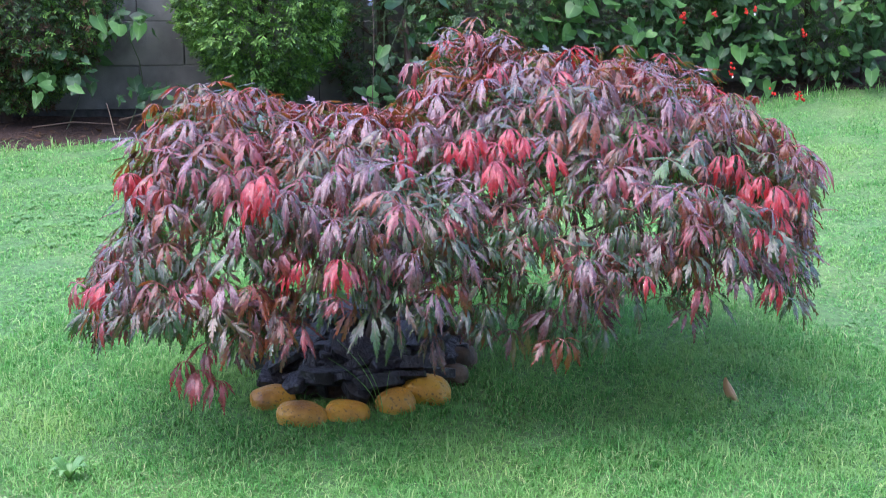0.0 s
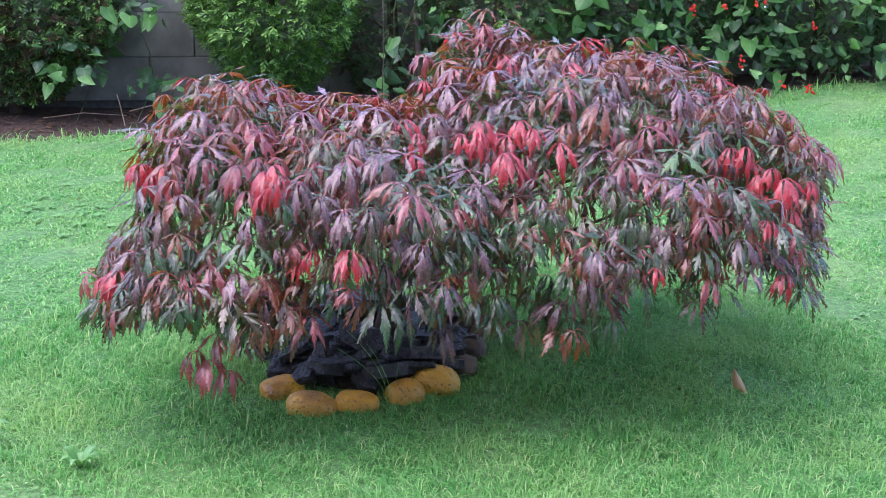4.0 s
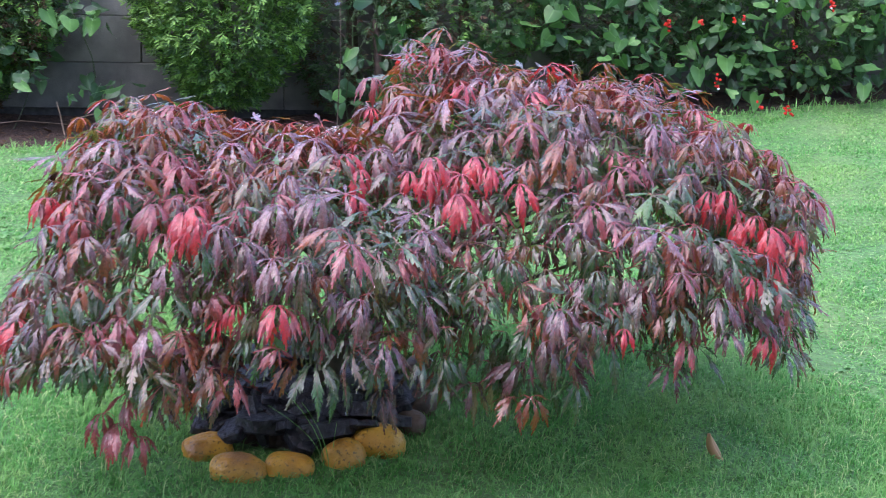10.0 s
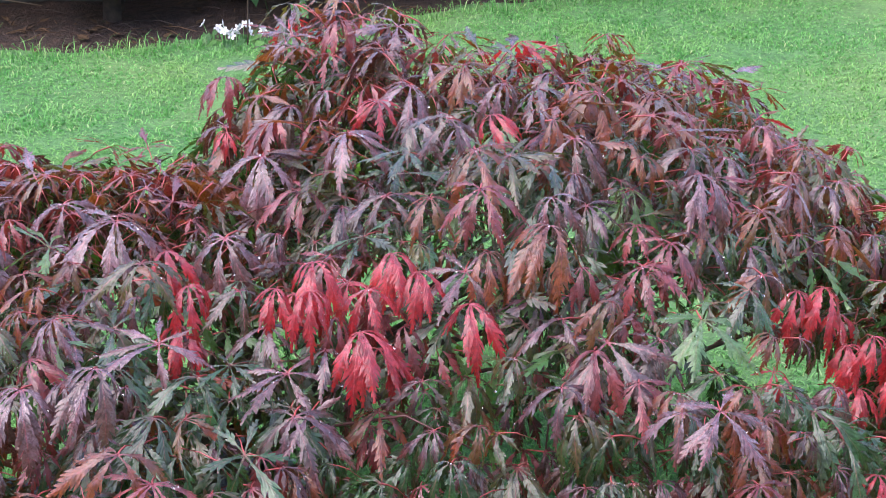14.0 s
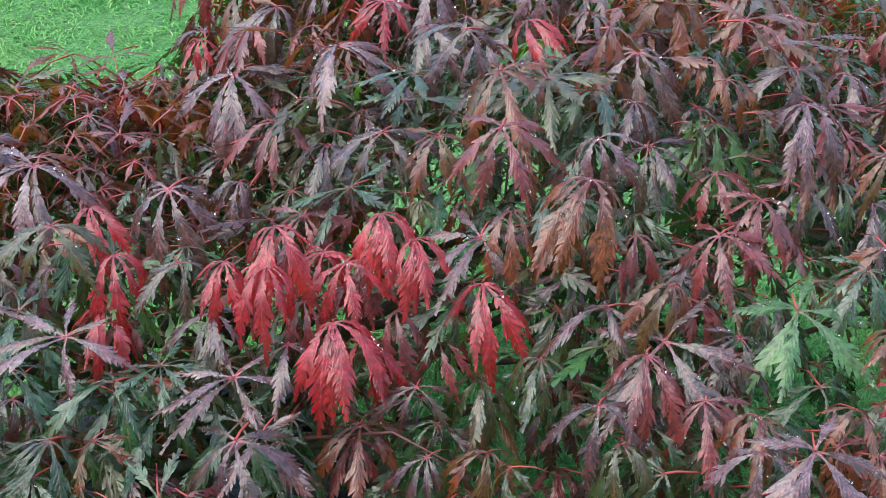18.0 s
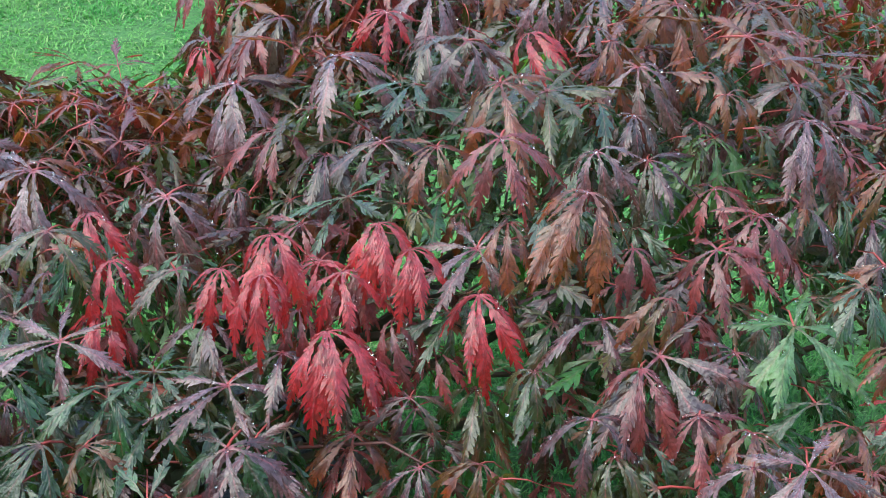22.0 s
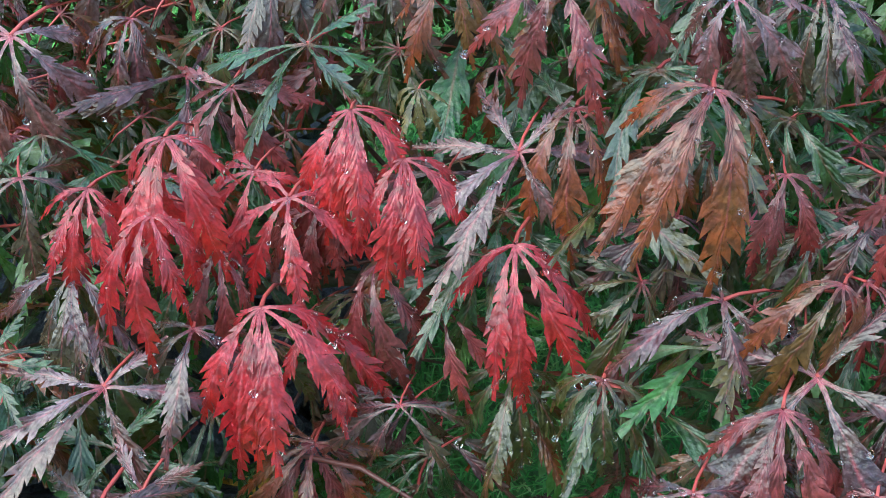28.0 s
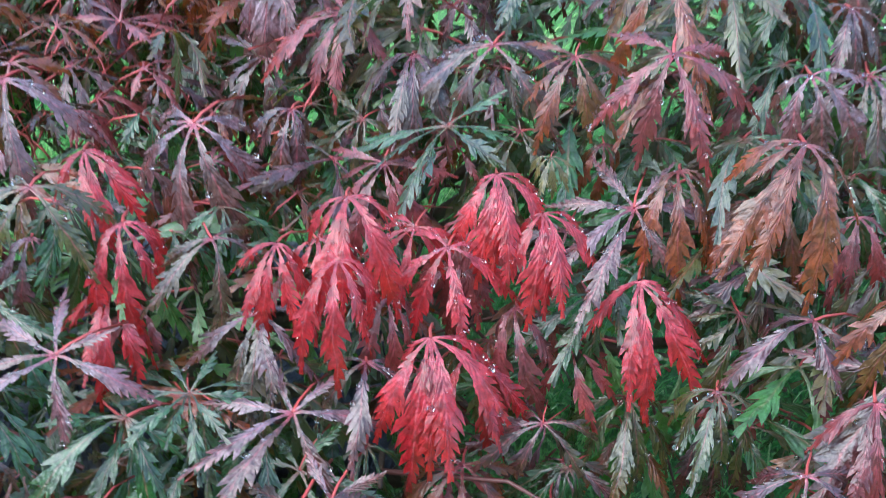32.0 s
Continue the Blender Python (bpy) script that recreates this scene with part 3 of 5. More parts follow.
def crown_z(x, y):
    return max([dome_z(d, x, y) for d in DOMES if dome_q(d, x, y) < 1], default=-1.0)


tree = empty("weeping_maple", (-0.24, 1.22, 0), "low weeping laceleaf maple with wet purple, red and green leaves", "tree")
TREE_INV = Matrix.Translation((0.24, -1.22, 0))
FOOT = Vector((-0.24, 1.22, 0.06))


def in_tree(v):
    return Vector(v) - Vector((-0.24, 1.22, 0))


# trunk and arching limbs
stem("trunk", [in_tree(p) for p in ((-0.24, 1.22, -0.02), (-0.23, 1.21, 0.12), (-0.20, 1.18, 0.26), (-0.14, 1.17, 0.40))], [0.036, 0.030, 0.026, 0.022], BARK, tree, 10, "dark knobbly trunk")
for k in range(26):
    cx, cy, rx, ry = DOMES[(0, 1, 0, 3, 5, 4, 2)[k % 7]][:4]
    a = 2.399 * k
    q = rng.uniform(0.45, 0.85)
    ex, ey = cx + q * rx * math.cos(a), cy + q * ry * math.sin(a)
    ez = crown_z(ex, ey) - 0.12
    if ez < 0.2:
        continue
    start = Vector((-0.23, 1.20, 0.14)).lerp(Vector((-0.14, 1.17, 0.40)), rng.uniform(0, 1))
    mid = start.lerp(Vector((ex, ey, ez)), 0.5) + Vector((0, 0, 0.05))
    pts = []
    for s in np.linspace(0, 1, 9):
        p = (1 - s) ** 2 * start + 2 * s * (1 - s) * mid + s * s * Vector((ex, ey, ez))
        pts.append(in_tree(p + Vector(rng.normal(0, 0.006, 3))))
    stem("limb", pts, list(np.linspace(0.0085, 0.0016, 9)), BARK, tree, 6)
    for j in range(4):
        s = rng.uniform(0.35, 0.95)
        p0 = (1 - s) ** 2 * start + 2 * s * (1 - s) * mid + s * s * Vector((ex, ey, ez))
        b = rng.uniform(0, 2 * math.pi)
        p2 = p0 + Vector((0.17 * math.cos(b), 0.17 * math.sin(b), rng.uniform(-0.04, 0.05)))
        zc = crown_z(p2.x, p2.y)
        if zc < 0:
            continue
        p2.z = min(p2.z, zc - 0.08)
        p1 = p0.lerp(p2, 0.5) + Vector((0, 0, 0.03))
        stem("twig", [in_tree(p) for p in (p0, p0.lerp(p1, 0.6), p1, p1.lerp(p2, 0.5), p2)], [0.0020, 0.0017, 0.0015, 0.0012, 0.0009], TWIG, tree, 5)

PLACED = []


def far_from_others(p, gap):
    return all((p - q).length_squared > gap * gap for q in PLACED)


def leaf_pose(p, yaw, tilt, size, roll=0.0):
    return Matrix.Translation(p) @ Matrix.Rotation(yaw, 4, "Z") @ Matrix.Rotation(tilt, 4, "Y") @ Matrix.Rotation(roll, 4, "X") @ Matrix.Diagonal((size, size, size, 1))


def outward(p):
    c = min((DOMES[0], DOMES[1], DOMES[3], DOMES[5]), key=lambda d: math.hypot((p.x - d[0]) / d[2], (p.y - d[1]) / d[3]))
    return math.atan2((p.y - c[1]) / c[3], (p.x - c[0]) / c[2])


# leaves that stand out in the crown: place of the node, form (hanging, arched or flat), size, turn towards the far end in degrees
RED_SPRAY = [(0.000, 0.893, 0.719, "h", 0.95, -5), (-0.041, 0.876, 0.693, "h", 0.75, -10), (0.001, 0.857, 0.701, "h", 1.00, 0), (0.062, 0.889, 0.689, "a", 0.95, -8), (0.088, 0.928, 0.717, "h", 0.90, 5),
             (0.118, 0.912, 0.702, "h", 0.90, 10), (0.057, 0.838, 0.661, "h", 1.15, 4), (0.179, 0.886, 0.676, "h", 1.05, 0), (0.040, 0.904, 0.690, "a", 0.70, -20), (-0.141, 0.890, 0.687, "h", 1.00, 5), (-0.150, 0.870, 0.645, "h", 0.90, 0)]
RED_SIDE = [(0.615, 0.998, 0.655, "h", 1.15, 10), (0.580, 0.985, 0.655, "h", 0.95, -10), (0.692, 0.917, 0.602, "h", 1.15, 15), (0.665, 0.940, 0.620, "h", 0.90, 5), (0.650, 0.920, 0.560, "h", 1.00, -5), (0.706, 0.900, 0.540, "h", 0.95, 20),
            (0.680, 0.770, 0.422, "h", 0.95, 0), (0.386, 0.663, 0.460, "h", 0.62, 0), (0.745, 0.910, 0.600, "h", 0.80, 40)]
RED_LEFT = [(-0.409, 0.613, 0.650, "h", 1.05, 5), (-0.452, 0.661, 0.646, "h", 0.95, -15), (-0.425, 0.625, 0.668, "h", 0.70, 0), (-0.338, 0.591, 0.494, "h", 0.75, 0), (-0.258, 0.544, 0.513, "h", 1.05, 0), (-0.765, 0.860, 0.605, "h", 1.00, -10),
            (-0.720, 0.870, 0.600, "h", 0.95, 10), (-0.735, 0.850, 0.585, "h", 0.85, 0), (-0.790, 0.710, 0.400, "h", 1.00, -10), (-0.820, 0.730, 0.375, "h", 0.90, -20), (-0.145, 1.235, 0.745, "h", 0.70, -10), (0.060, 1.180, 0.815, "a", 0.80, 0)]
ROSE = [(0.014, 0.955, 0.697, "a", 0.85, 0), (0.106, 0.887, 0.645, "h", 0.95, 5), (0.189, 0.978, 0.780, "a", 1.20, 0), (0.379, 0.926, 0.710, "a", 1.05, -5), (0.417, 0.974, 0.719, "a", 0.90, 20), (0.380, 1.014, 0.723, "a", 0.80, -10),
        (0.365, 0.795, 0.631, "a", 0.90, 0), (-0.130, 0.589, 0.621, "a", 1.15, 10), (0.069, 0.839, 0.537, "h", 1.10, 0), (0.249, 0.874, 0.489, "h", 0.90, 0), (-0.592, 0.715, 0.654, "h", 1.00, -10), (-0.516, 0.699, 0.648, "h", 1.05, 5),
        (-0.558, 0.608, 0.450, "h", 1.10, 0), (-0.485, 0.810, 0.696, "a", 0.95, 0), (0.568, 1.226, 0.779, "h", 1.00, 15)]
ROSE_LOW = [(-0.570, 0.610, 0.235, "h", 1.10, -10), (-0.525, 0.600, 0.215, "h", 1.00, 10), (-0.600, 0.620, 0.250, "h", 1.00, -20), (-0.545, 0.605, 0.300, "a", 1.00, 0), (-0.345, 0.610, 0.345, "a", 1.00, 0), (-0.495, 1.113, 0.737, "a", 0.95, 10),
            (0.451, 1.182, 0.811, "h", 1.00, 10), (0.712, 0.813, 0.501, "h", 1.05, 15), (0.487, 0.699, 0.565, "a", 0.95, 10), (0.317, 0.821, 0.655, "h", 1.05, -5), (-0.002, 1.367, 0.866, "h", 0.95, 0), (-0.153, 1.305, 0.800, "h", 0.95, -10), (-0.515, 0.836, 0.717, "a", 0.80, 0)]
LILAC_TOP = [(-0.242, 0.982, 0.722, "a", 1.25, -10), (-0.109, 0.958, 0.716, "a", 1.15, -10), (-0.085, 1.130, 0.754, "a", 1.40, -5), (0.025, 1.108, 0.797, "a", 1.30, 10), (0.307, 1.103, 0.801, "a", 1.15, 5), (0.273, 0.977, 0.772, "h", 0.95, 5), (0.459, 1.055, 0.775, "h", 1.10, 10), (0.174, 0.933, 0.694, "f", 1.00, 8),
             (-0.407, 0.945, 0.715, "a", 1.35, -5), (-0.315, 1.030, 0.722, "a", 1.05, 0), (-0.632, 0.870, 0.729, "a", 1.10, -15), (0.519, 1.196, 0.745, "h", 1.10, 10), (0.100, 1.225, 0.822, "a", 1.00, 0), (-0.209, 0.708, 0.679, "h", 1.10, 5), (0.223, 1.225, 0.829, "h", 1.00, 0)]
LILAC_FRONT = [(-0.021, 0.800, 0.627, "f", 1.00, -10), (0.008, 0.759, 0.601, "f", 0.95, -20), (-0.282, 0.695, 0.660, "h", 1.20, 0), (-0.275, 0.596, 0.584, "a", 1.10, 0), (0.403, 0.731, 0.632, "a", 0.90, 0), (0.443, 0.731, 0.636, "f", 1.00, 5),
               (-0.611, 0.793, 0.560, "h", 1.10, -5), (-0.681, 0.695, 0.542, "h", 1.10, -5), (-0.504, 0.605, 0.435, "h", 1.10, 5), (-0.472, 0.640, 0.552, "h", 1.20, 0), (-0.160, 0.800, 0.660, "f", 1.00, -25)]
PURPLE_TOP = [(0.103, 1.165, 0.797, "h", 1.10, 0), (0.078, 1.018, 0.751, "a", 1.05, 0), (0.023, 1.033, 0.729, "h", 1.05, 0), (-0.087, 1.076, 0.690, "a", 0.90, 0), (-0.052, 0.989, 0.709, "h", 0.75, 0), (0.456, 1.014, 0.712, "a", 1.05, 20),
              (0.319, 1.026, 0.742, "a", 1.00, 5), (0.520, 1.008, 0.701, "h", 0.95, 10), (0.396, 0.861, 0.649, "a", 0.80, 10), (0.305, 1.060, 0.770, "h", 1.00, 0), (0.643, 1.151, 0.726, "h", 1.05, 20), (0.690, 1.080, 0.690, "h", 1.10, 25)]
PURPLE_FRONT = [(0.423, 0.725, 0.519, "h", 1.30, 0), (0.333, 0.842, 0.655, "f", 1.20, -15), (0.285, 0.875, 0.665, "a", 0.95, -55), (-0.050, 0.855, 0.653, "a", 0.95, -10), (0.018, 0.836, 0.638, "a", 0.90, 5), (-0.008, 0.740, 0.609, "a", 1.15, 5), (-0.329, 0.612, 0.607, "h", 1.20, 0), (-0.214, 0.578, 0.586, "h", 1.20, 5), (-0.108, 0.575, 0.521, "h", 1.15, 0), (-0.713, 0.620, 0.425, "h", 1.10, -10),
                (0.561, 0.691, 0.520, "h", 1.10, 5), (0.259, 0.650, 0.497, "h", 1.05, 0), (0.319, 0.635, 0.479, "h", 1.00, 5), (0.004, 0.652, 0.506, "h", 1.05, 0), (-0.370, 0.600, 0.640, "a", 0.90, 0), (0.280, 0.786, 0.627, "a", 0.95, -5), (-0.721, 0.707, 0.590, "a", 1.00, -20)]
BRONZE = [(0.267, 0.925, 0.759, "h", 1.22, 0), (0.183, 1.050, 0.801, "a", 1.20, 0), (0.201, 0.954, 0.710, "h", 1.00, 0), (0.080, 0.819, 0.570, "a", 1.05, 5), (-0.165, 0.604, 0.644, "a", 0.95, -5), (0.520, 0.930, 0.701, "a", 0.95, 10), (-0.611, 1.078, 0.752, "a", 1.00, 0),
          (-0.700, 0.880, 0.690, "h", 0.95, -15), (-0.243, 1.000, 0.722, "a", 0.95, 0), (0.344, 1.203, 0.826, "a", 1.00, 5), (0.747, 0.906, 0.560, "h", 1.00, 30), (0.660, 1.160, 0.730, "h", 1.00, 25), (0.406, 0.786, 0.624, "h", 1.00, 0), (0.530, 1.020, 0.745, "a", 0.95, 15), (0.170, 1.290, 0.832, "a", 0.90, 0)]
GREEN = [(-0.016, 0.784, 0.593, "f", 0.90, 0), (-0.085, 0.794, 0.595, "f", 1.00, 0), (-0.220, 0.850, 0.650, "f", 1.00, -15), (0.504, 0.914, 0.688, "a", 0.85, 5), (-0.190, 0.600, 0.388, "a", 1.25, 0), (0.173, 0.838, 0.327, "h", 1.10, 0), (0.071, 0.798, 0.342, "h", 1.15, 0),
         (-0.083, 0.600, 0.385, "h", 1.15, 0), (0.047, 0.671, 0.382, "h", 1.10, 0), (0.162, 0.734, 0.560, "h", 1.05, 0), (0.332, 0.708, 0.558, "h", 1.00, 0), (-0.160, 0.690, 0.600, "a", 1.00, -10), (-0.130, 0.650, 0.560, "a", 0.95, 10), (-0.150, 0.640, 0.345, "h", 1.05, 0)]
OLIVE = [(0.130, 0.790, 0.370, "h", 1.05, 0), (0.165, 0.815, 0.345, "h", 1.00, 5), (0.300, 0.775, 0.600, "h", 1.00, 0), (0.235, 0.760, 0.540, "h", 1.05, -5), (0.360, 0.735, 0.540, "h", 0.95, 5), (0.180, 0.872, 0.587, "h", 1.20, 0), (-0.192, 0.882, 0.717, "a", 0.90, 0), (0.231, 0.843, 0.630, "h", 0.95, 0), (-0.340, 0.780, 0.690, "a", 1.00, 0), (0.090, 0.900, 0.600, "h", 1.00, 0)]
LIME = [(0.443, 0.876, 0.669, "f", 1.05, 10)]
STRAW = [(0.140, 0.800, 0.290, "h", 1.0, 0), (0.110, 0.810, 0.270, "h", 0.95, 0), (0.170, 0.830, 0.275, "h", 1.0, 0), (0.120, 0.945, 0.720, "h", 0.45, 0)]
NEAR, REST = [], Pile()
SLOT = {"purple": 0, "red": 2, "bronze": 3, "green": 4, "lime": 5, "rose": 6, "straw": 7, "olive": 8, "lilac": 9}
SLOTS = [LEAF["purple"], STALK, LEAF["red"], LEAF["bronze"], LEAF["green"], LEAF["lime"], LEAF["rose"], LEAF["straw"], LEAF["olive"], LEAF["lilac"]]


def add_leaf(p, colour, form, yaw, tilt, size, roll=0.0, near=False, inner=False):
    k = int(rng.integers(0, 9)) if colour not in ("red", "rose") else int(rng.choice((1, 2, 4, 5, 7, 8)))
    if form == "flat" and near:
        k = 3 if colour == "lime" else int(rng.choice((0, 3, 6, 7)))
    m = leaf_pose(p, yaw, tilt, size, roll)
    if near and len(NEAR) < 340:
        ob = put("leaf", leaf_mesh(form, k, colour), tree, TREE_INV @ m)
        NEAR.append(ob)
    else:
        v, f, u, i = (SIMPLE if inner else FORMS)[form][k]
        REST.add((v, f, u, i), TREE_INV @ m, SLOT[colour])
    PLACED.append(p.copy())


SHOW = []
for places, colour, clear in ((RED_SPRAY, "red", 0.052), (RED_SIDE, "red", 0.05), (RED_LEFT, "red", 0.05), (ROSE, "rose", 0.042), (ROSE_LOW, "rose", 0.042), (LILAC_TOP, "lilac", 0.045), (LILAC_FRONT, "lilac", 0.045), (PURPLE_TOP, "purple", 0.04),
                              (PURPLE_FRONT, "purple", 0.042), (BRONZE, "bronze", 0.042), (GREEN, "green", 0.036), (OLIVE, "olive", 0.036), (LIME, "lime", 0.05), (STRAW, "straw", 0.03)):
    for x, y, z, form, size, turn in places:
        p = Vector((x, y, z))
        shape = {"h": "hanging", "a": "arched", "f": "flat"}[form]
        tilt = {"hanging": rng.uniform(-0.05, 0.2), "arched": rng.uniform(0.15, 0.45), "flat": rng.uniform(0.35, 0.60)}[shape]
        add_leaf(p, colour, shape, -math.pi / 2 + radians(turn) + rng.normal(0, 0.1), tilt, size * rng.uniform(0.96, 1.05), rng.normal(0, 0.12), True)
        SHOW.append((p, clear))


def pick(*shares):
    r = rng.uniform() * sum(w for _, w in shares)
    for colour, w in shares:
        r -= w
        if r < 0:
            return colour
    return shares[0][0]


def pick_colour(p, depth):
    """Greener inside and low down, rustier at the back and the far end."""
    if depth > 0.5:
        return pick(("green", 60), ("lime", 8), ("olive", 20), ("bronze", 6), ("purple", 6))
    if 0 < depth < 0.3:
        return pick(("green", 18), ("lime", 2), ("olive", 13), ("bronze", 26), ("purple", 28), ("rose", 13))
    if depth > 0:
        return pick(("green", 46), ("lime", 7), ("olive", 20), ("bronze", 9), ("purple", 18))
    if p.z < 0.46 and -0.25 < p.x < 0.33:
        return pick(("green", 46), ("olive", 18), ("bronze", 10), ("purple", 26))
    if p.z < 0.46:
        return pick(("green", 14), ("olive", 10), ("bronze", 22), ("rose", 18), ("purple", 36))
    if p.x > 0.38 or p.y > 1.5 or (p.y > 1.25 and p.x > 0.15) or (p.x < -0.5 and p.z > 0.6):
        return pick(("purple", 12), ("lilac", 13), ("bronze", 42), ("rose", 23), ("olive", 7), ("green", 3), ("red", 3))
    # The lilac share up here puts the light on the top into the colour.
    if p.z > 0.66:
        return pick(("purple", 13), ("lilac", 22), ("bronze", 34), ("rose", 21), ("green", 6), ("olive", 7), ("red", 2))
    # No lilac under the overhang: its shade is put into this darker mix.
    if p.y < 1.0 and p.x > -0.3:
        return pick(("purple", 40), ("bronze", 24), ("rose", 10), ("green", 15), ("olive", 11))
    return pick(("purple", 31), ("lilac", 16), ("bronze", 24), ("rose", 19), ("green", 6), ("olive", 6))


for n, (x, y, z, *rest) in enumerate(RED_SPRAY[::2] + RED_SIDE[:6] + RED_LEFT[:10]):
    p = Vector((x, y, z)) + Vector((rng.normal(0, 0.022), 0.012, -0.030 + rng.normal(0, 0.010)))
    add_leaf(p, "rose" if n % 3 else "red", "hanging", -math.pi / 2 + rng.normal(0, 0.6), 0.1, rng.uniform(0.75, 1.0), 0.0, True)
OPEN_SIDE = Vector((0.08, -0.86, 0.50)).normalized()
OPEN_ABOVE = Vector((0.0, -0.60, 0.80))


def hides_leaf(p):
    """Keeps the space before the leaves that hang outside the crown free."""
    for q, clear in SHOW:
        d = p - q
        for way in (OPEN_SIDE, OPEN_ABOVE):
            reach = d.dot(way)
            if -0.006 < reach < 0.30 and (d - reach * way + Vector((0, 0, 0.012))).length < clear:
                return True
    return False


def try_leaf(p, q, depth, gap):
    between = depth < 0.3 and p.y < 1.05 and p.z > 0.45 and abs(p.x - 0.05) < 0.6
    if between:
        p = p - OPEN_SIDE * rng.uniform(0.025, 0.050)
    if p.z < 0.13 or hides_leaf(p) or not far_from_others(p, gap):
        return False
    form = ("flat", "arched", "hanging")[rng.choice(3, p=[0.0, 0.50, 0.50] if between else [0.30, 0.48, 0.22] if q < 0.75 else [0.05, 0.42, 0.53])]
    yaw = outward(p) + rng.normal(0, 0.6)
    add_leaf(p, pick_colour(p, depth), form, yaw, rng.uniform(0.1, 0.8) * q if form != "hanging" else rng.uniform(-0.1, 0.3), rng.uniform(0.60, 0.90) if between else rng.uniform(0.65, 1.15), rng.normal(0, 0.25), p.y < 0.95 and depth == 0, depth > 0 or p.y > 1.3)
    return True


def fill(count, depth, gap):
    made = tries = 0
    while made < count and tries < count * 30:
        tries += 1
        d = DOMES[rng.choice(len(DOMES), p=[0.37, 0.17, 0.06, 0.21, 0.08, 0.11])]
        q, a = rng.uniform(0, 1) ** 0.5, rng.uniform(0, 2 * math.pi)
        x, y = d[0] + q * d[2] * math.cos(a), d[1] + q * d[3] * math.sin(a)
        z = dome_z(d, x, y)
        if z < crown_z(x, y) - 0.02:
            continue
        p = Vector((x, y, z)) + Vector(rng.normal(0, 0.012, 3))
        p = p.lerp(Vector((-0.1, 1.12, 0.42)), depth * rng.uniform(0.08, 0.28))
        p.z -= 0.05 * depth
        made += try_leaf(p, q, depth, gap)


def skirt(count, depth, gap):
    """The curtain of hanging leaves below the domes."""
    made = tries = 0
    while made < count and tries < count * 40:
        tries += 1
        d = DOMES[rng.choice(len(DOMES), p=[0.37, 0.17, 0.0, 0.22, 0.08, 0.16])]
        a = rng.uniform(math.pi, 2 * math.pi) if rng.uniform() < 0.68 else rng.uniform(0, math.pi)
        x, y = d[0] + d[2] * math.cos(a), d[1] + d[3] * math.sin(a)
        if any(dome_q(e, x, y) < 0.86 for e in DOMES if e is not d):
            continue
        s = rng.uniform(0, 1)
        z = dome_z(d, x, y)
        low = d[8] - 0.05 * abs(math.cos(a)) + 0.035 * math.sin(5 * a + 3 * d[0])
        swell = 1.0 + 0.07 * s - 0.17 * depth * rng.uniform(0.5, 1.0)
        p = Vector((d[0] + (x - d[0]) * swell, d[1] + (y - d[1]) * (swell - 0.07 * s), z + s * (low - z))) + Vector(rng.normal(0, 0.012, 3))
        made += try_leaf(p, 1.0, depth, gap)


for k in range(34):
    p = Vector((rng.uniform(-0.14, 0.30), rng.uniform(0.66, 0.86), rng.uniform(0.29, 0.46)))
    if far_from_others(p, 0.03):
        add_leaf(p, pick(("green", 70), ("bronze", 12), ("purple", 18)), pick(("hanging", 1), ("arched", 1)), -math.pi / 2 + rng.normal(0, 0.6), rng.uniform(0, 0.4), rng.uniform(0.8, 1.15), rng.normal(0, 0.2), True)
for k in range(26):
    p = Vector((rng.uniform(-0.74, -0.42), rng.uniform(0.62, 0.74), rng.uniform(0.42, 0.56)))
    if far_from_others(p, 0.035) and not hides_leaf(p):
        add_leaf(p, pick(("green", 40), ("bronze", 15), ("purple", 45)), pick(("hanging", 1), ("arched", 1)), -math.pi / 2 + rng.normal(0, 0.6), rng.uniform(0, 0.4), rng.uniform(0.8, 1.15), rng.normal(0, 0.2), True)
skirt(290, 0.0, 0.040)
fill(440, 0.0, 0.040)
fill(380, 0.22, 0.033)
skirt(320, 0.22, 0.030)
skirt(620, 0.7, 0.025)
fill(560, 0.5, 0.027)
fill(760, 1.0, 0.025)
for x0, x1, y0, y1, z0, z1, count in ((0.44, 0.66, 0.80, 0.90, 0.50, 0.61, 16), (0.12, 0.34, 0.80, 0.90, 0.46, 0.58, 12)):
    for k in range(count):
        p = Vector((rng.uniform(x0, x1), rng.uniform(y0, y1), rng.uniform(z0, z1)))
        if far_from_others(p, 0.018):
            add_leaf(p, pick(("purple", 40), ("bronze", 22), ("green", 22), ("olive", 16)), "hanging" if k % 3 else "arched", -math.pi / 2 + rng.normal(0, 0.6), rng.uniform(0, 0.3), rng.uniform(0.8, 1.05))
tagged(REST.done("foliage", SLOTS, tree, "wet purple, bronze and green cut leaves"), kind="stuff")


# ---- stones and slate round the foot ----
def cobble(place, size, turn, seed, material, label):
    bm = bmesh.new()
    bmesh.ops.create_icosphere(bm, subdivisions=3, radius=1)
    for v in bm.verts:
        n = noise.noise(v.co * 1.1 + Vector((seed * 3.1, 0, 0)))
        v.co *= 1 + 0.16 * n
        v.co = Vector((math.copysign(abs(v.co.x) ** 0.85, v.co.x) * size[0], math.copysign(abs(v.co.y) ** 0.85, v.co.y) * size[1], math.copysign(abs(v.co.z) ** 0.8, v.co.z) * size[2]))
    me = bpy.data.meshes.new("edging_stone")
    bm.to_mesh(me)
    bm.free()
    me.materials.append(material)
    me.polygons.foreach_set("use_smooth", np.ones(len(me.polygons), bool))
    ob = put("edging_stone", me, None, pose(*place, 0, 0, turn))
    return tagged(ob, label, "stone", "edging stones")


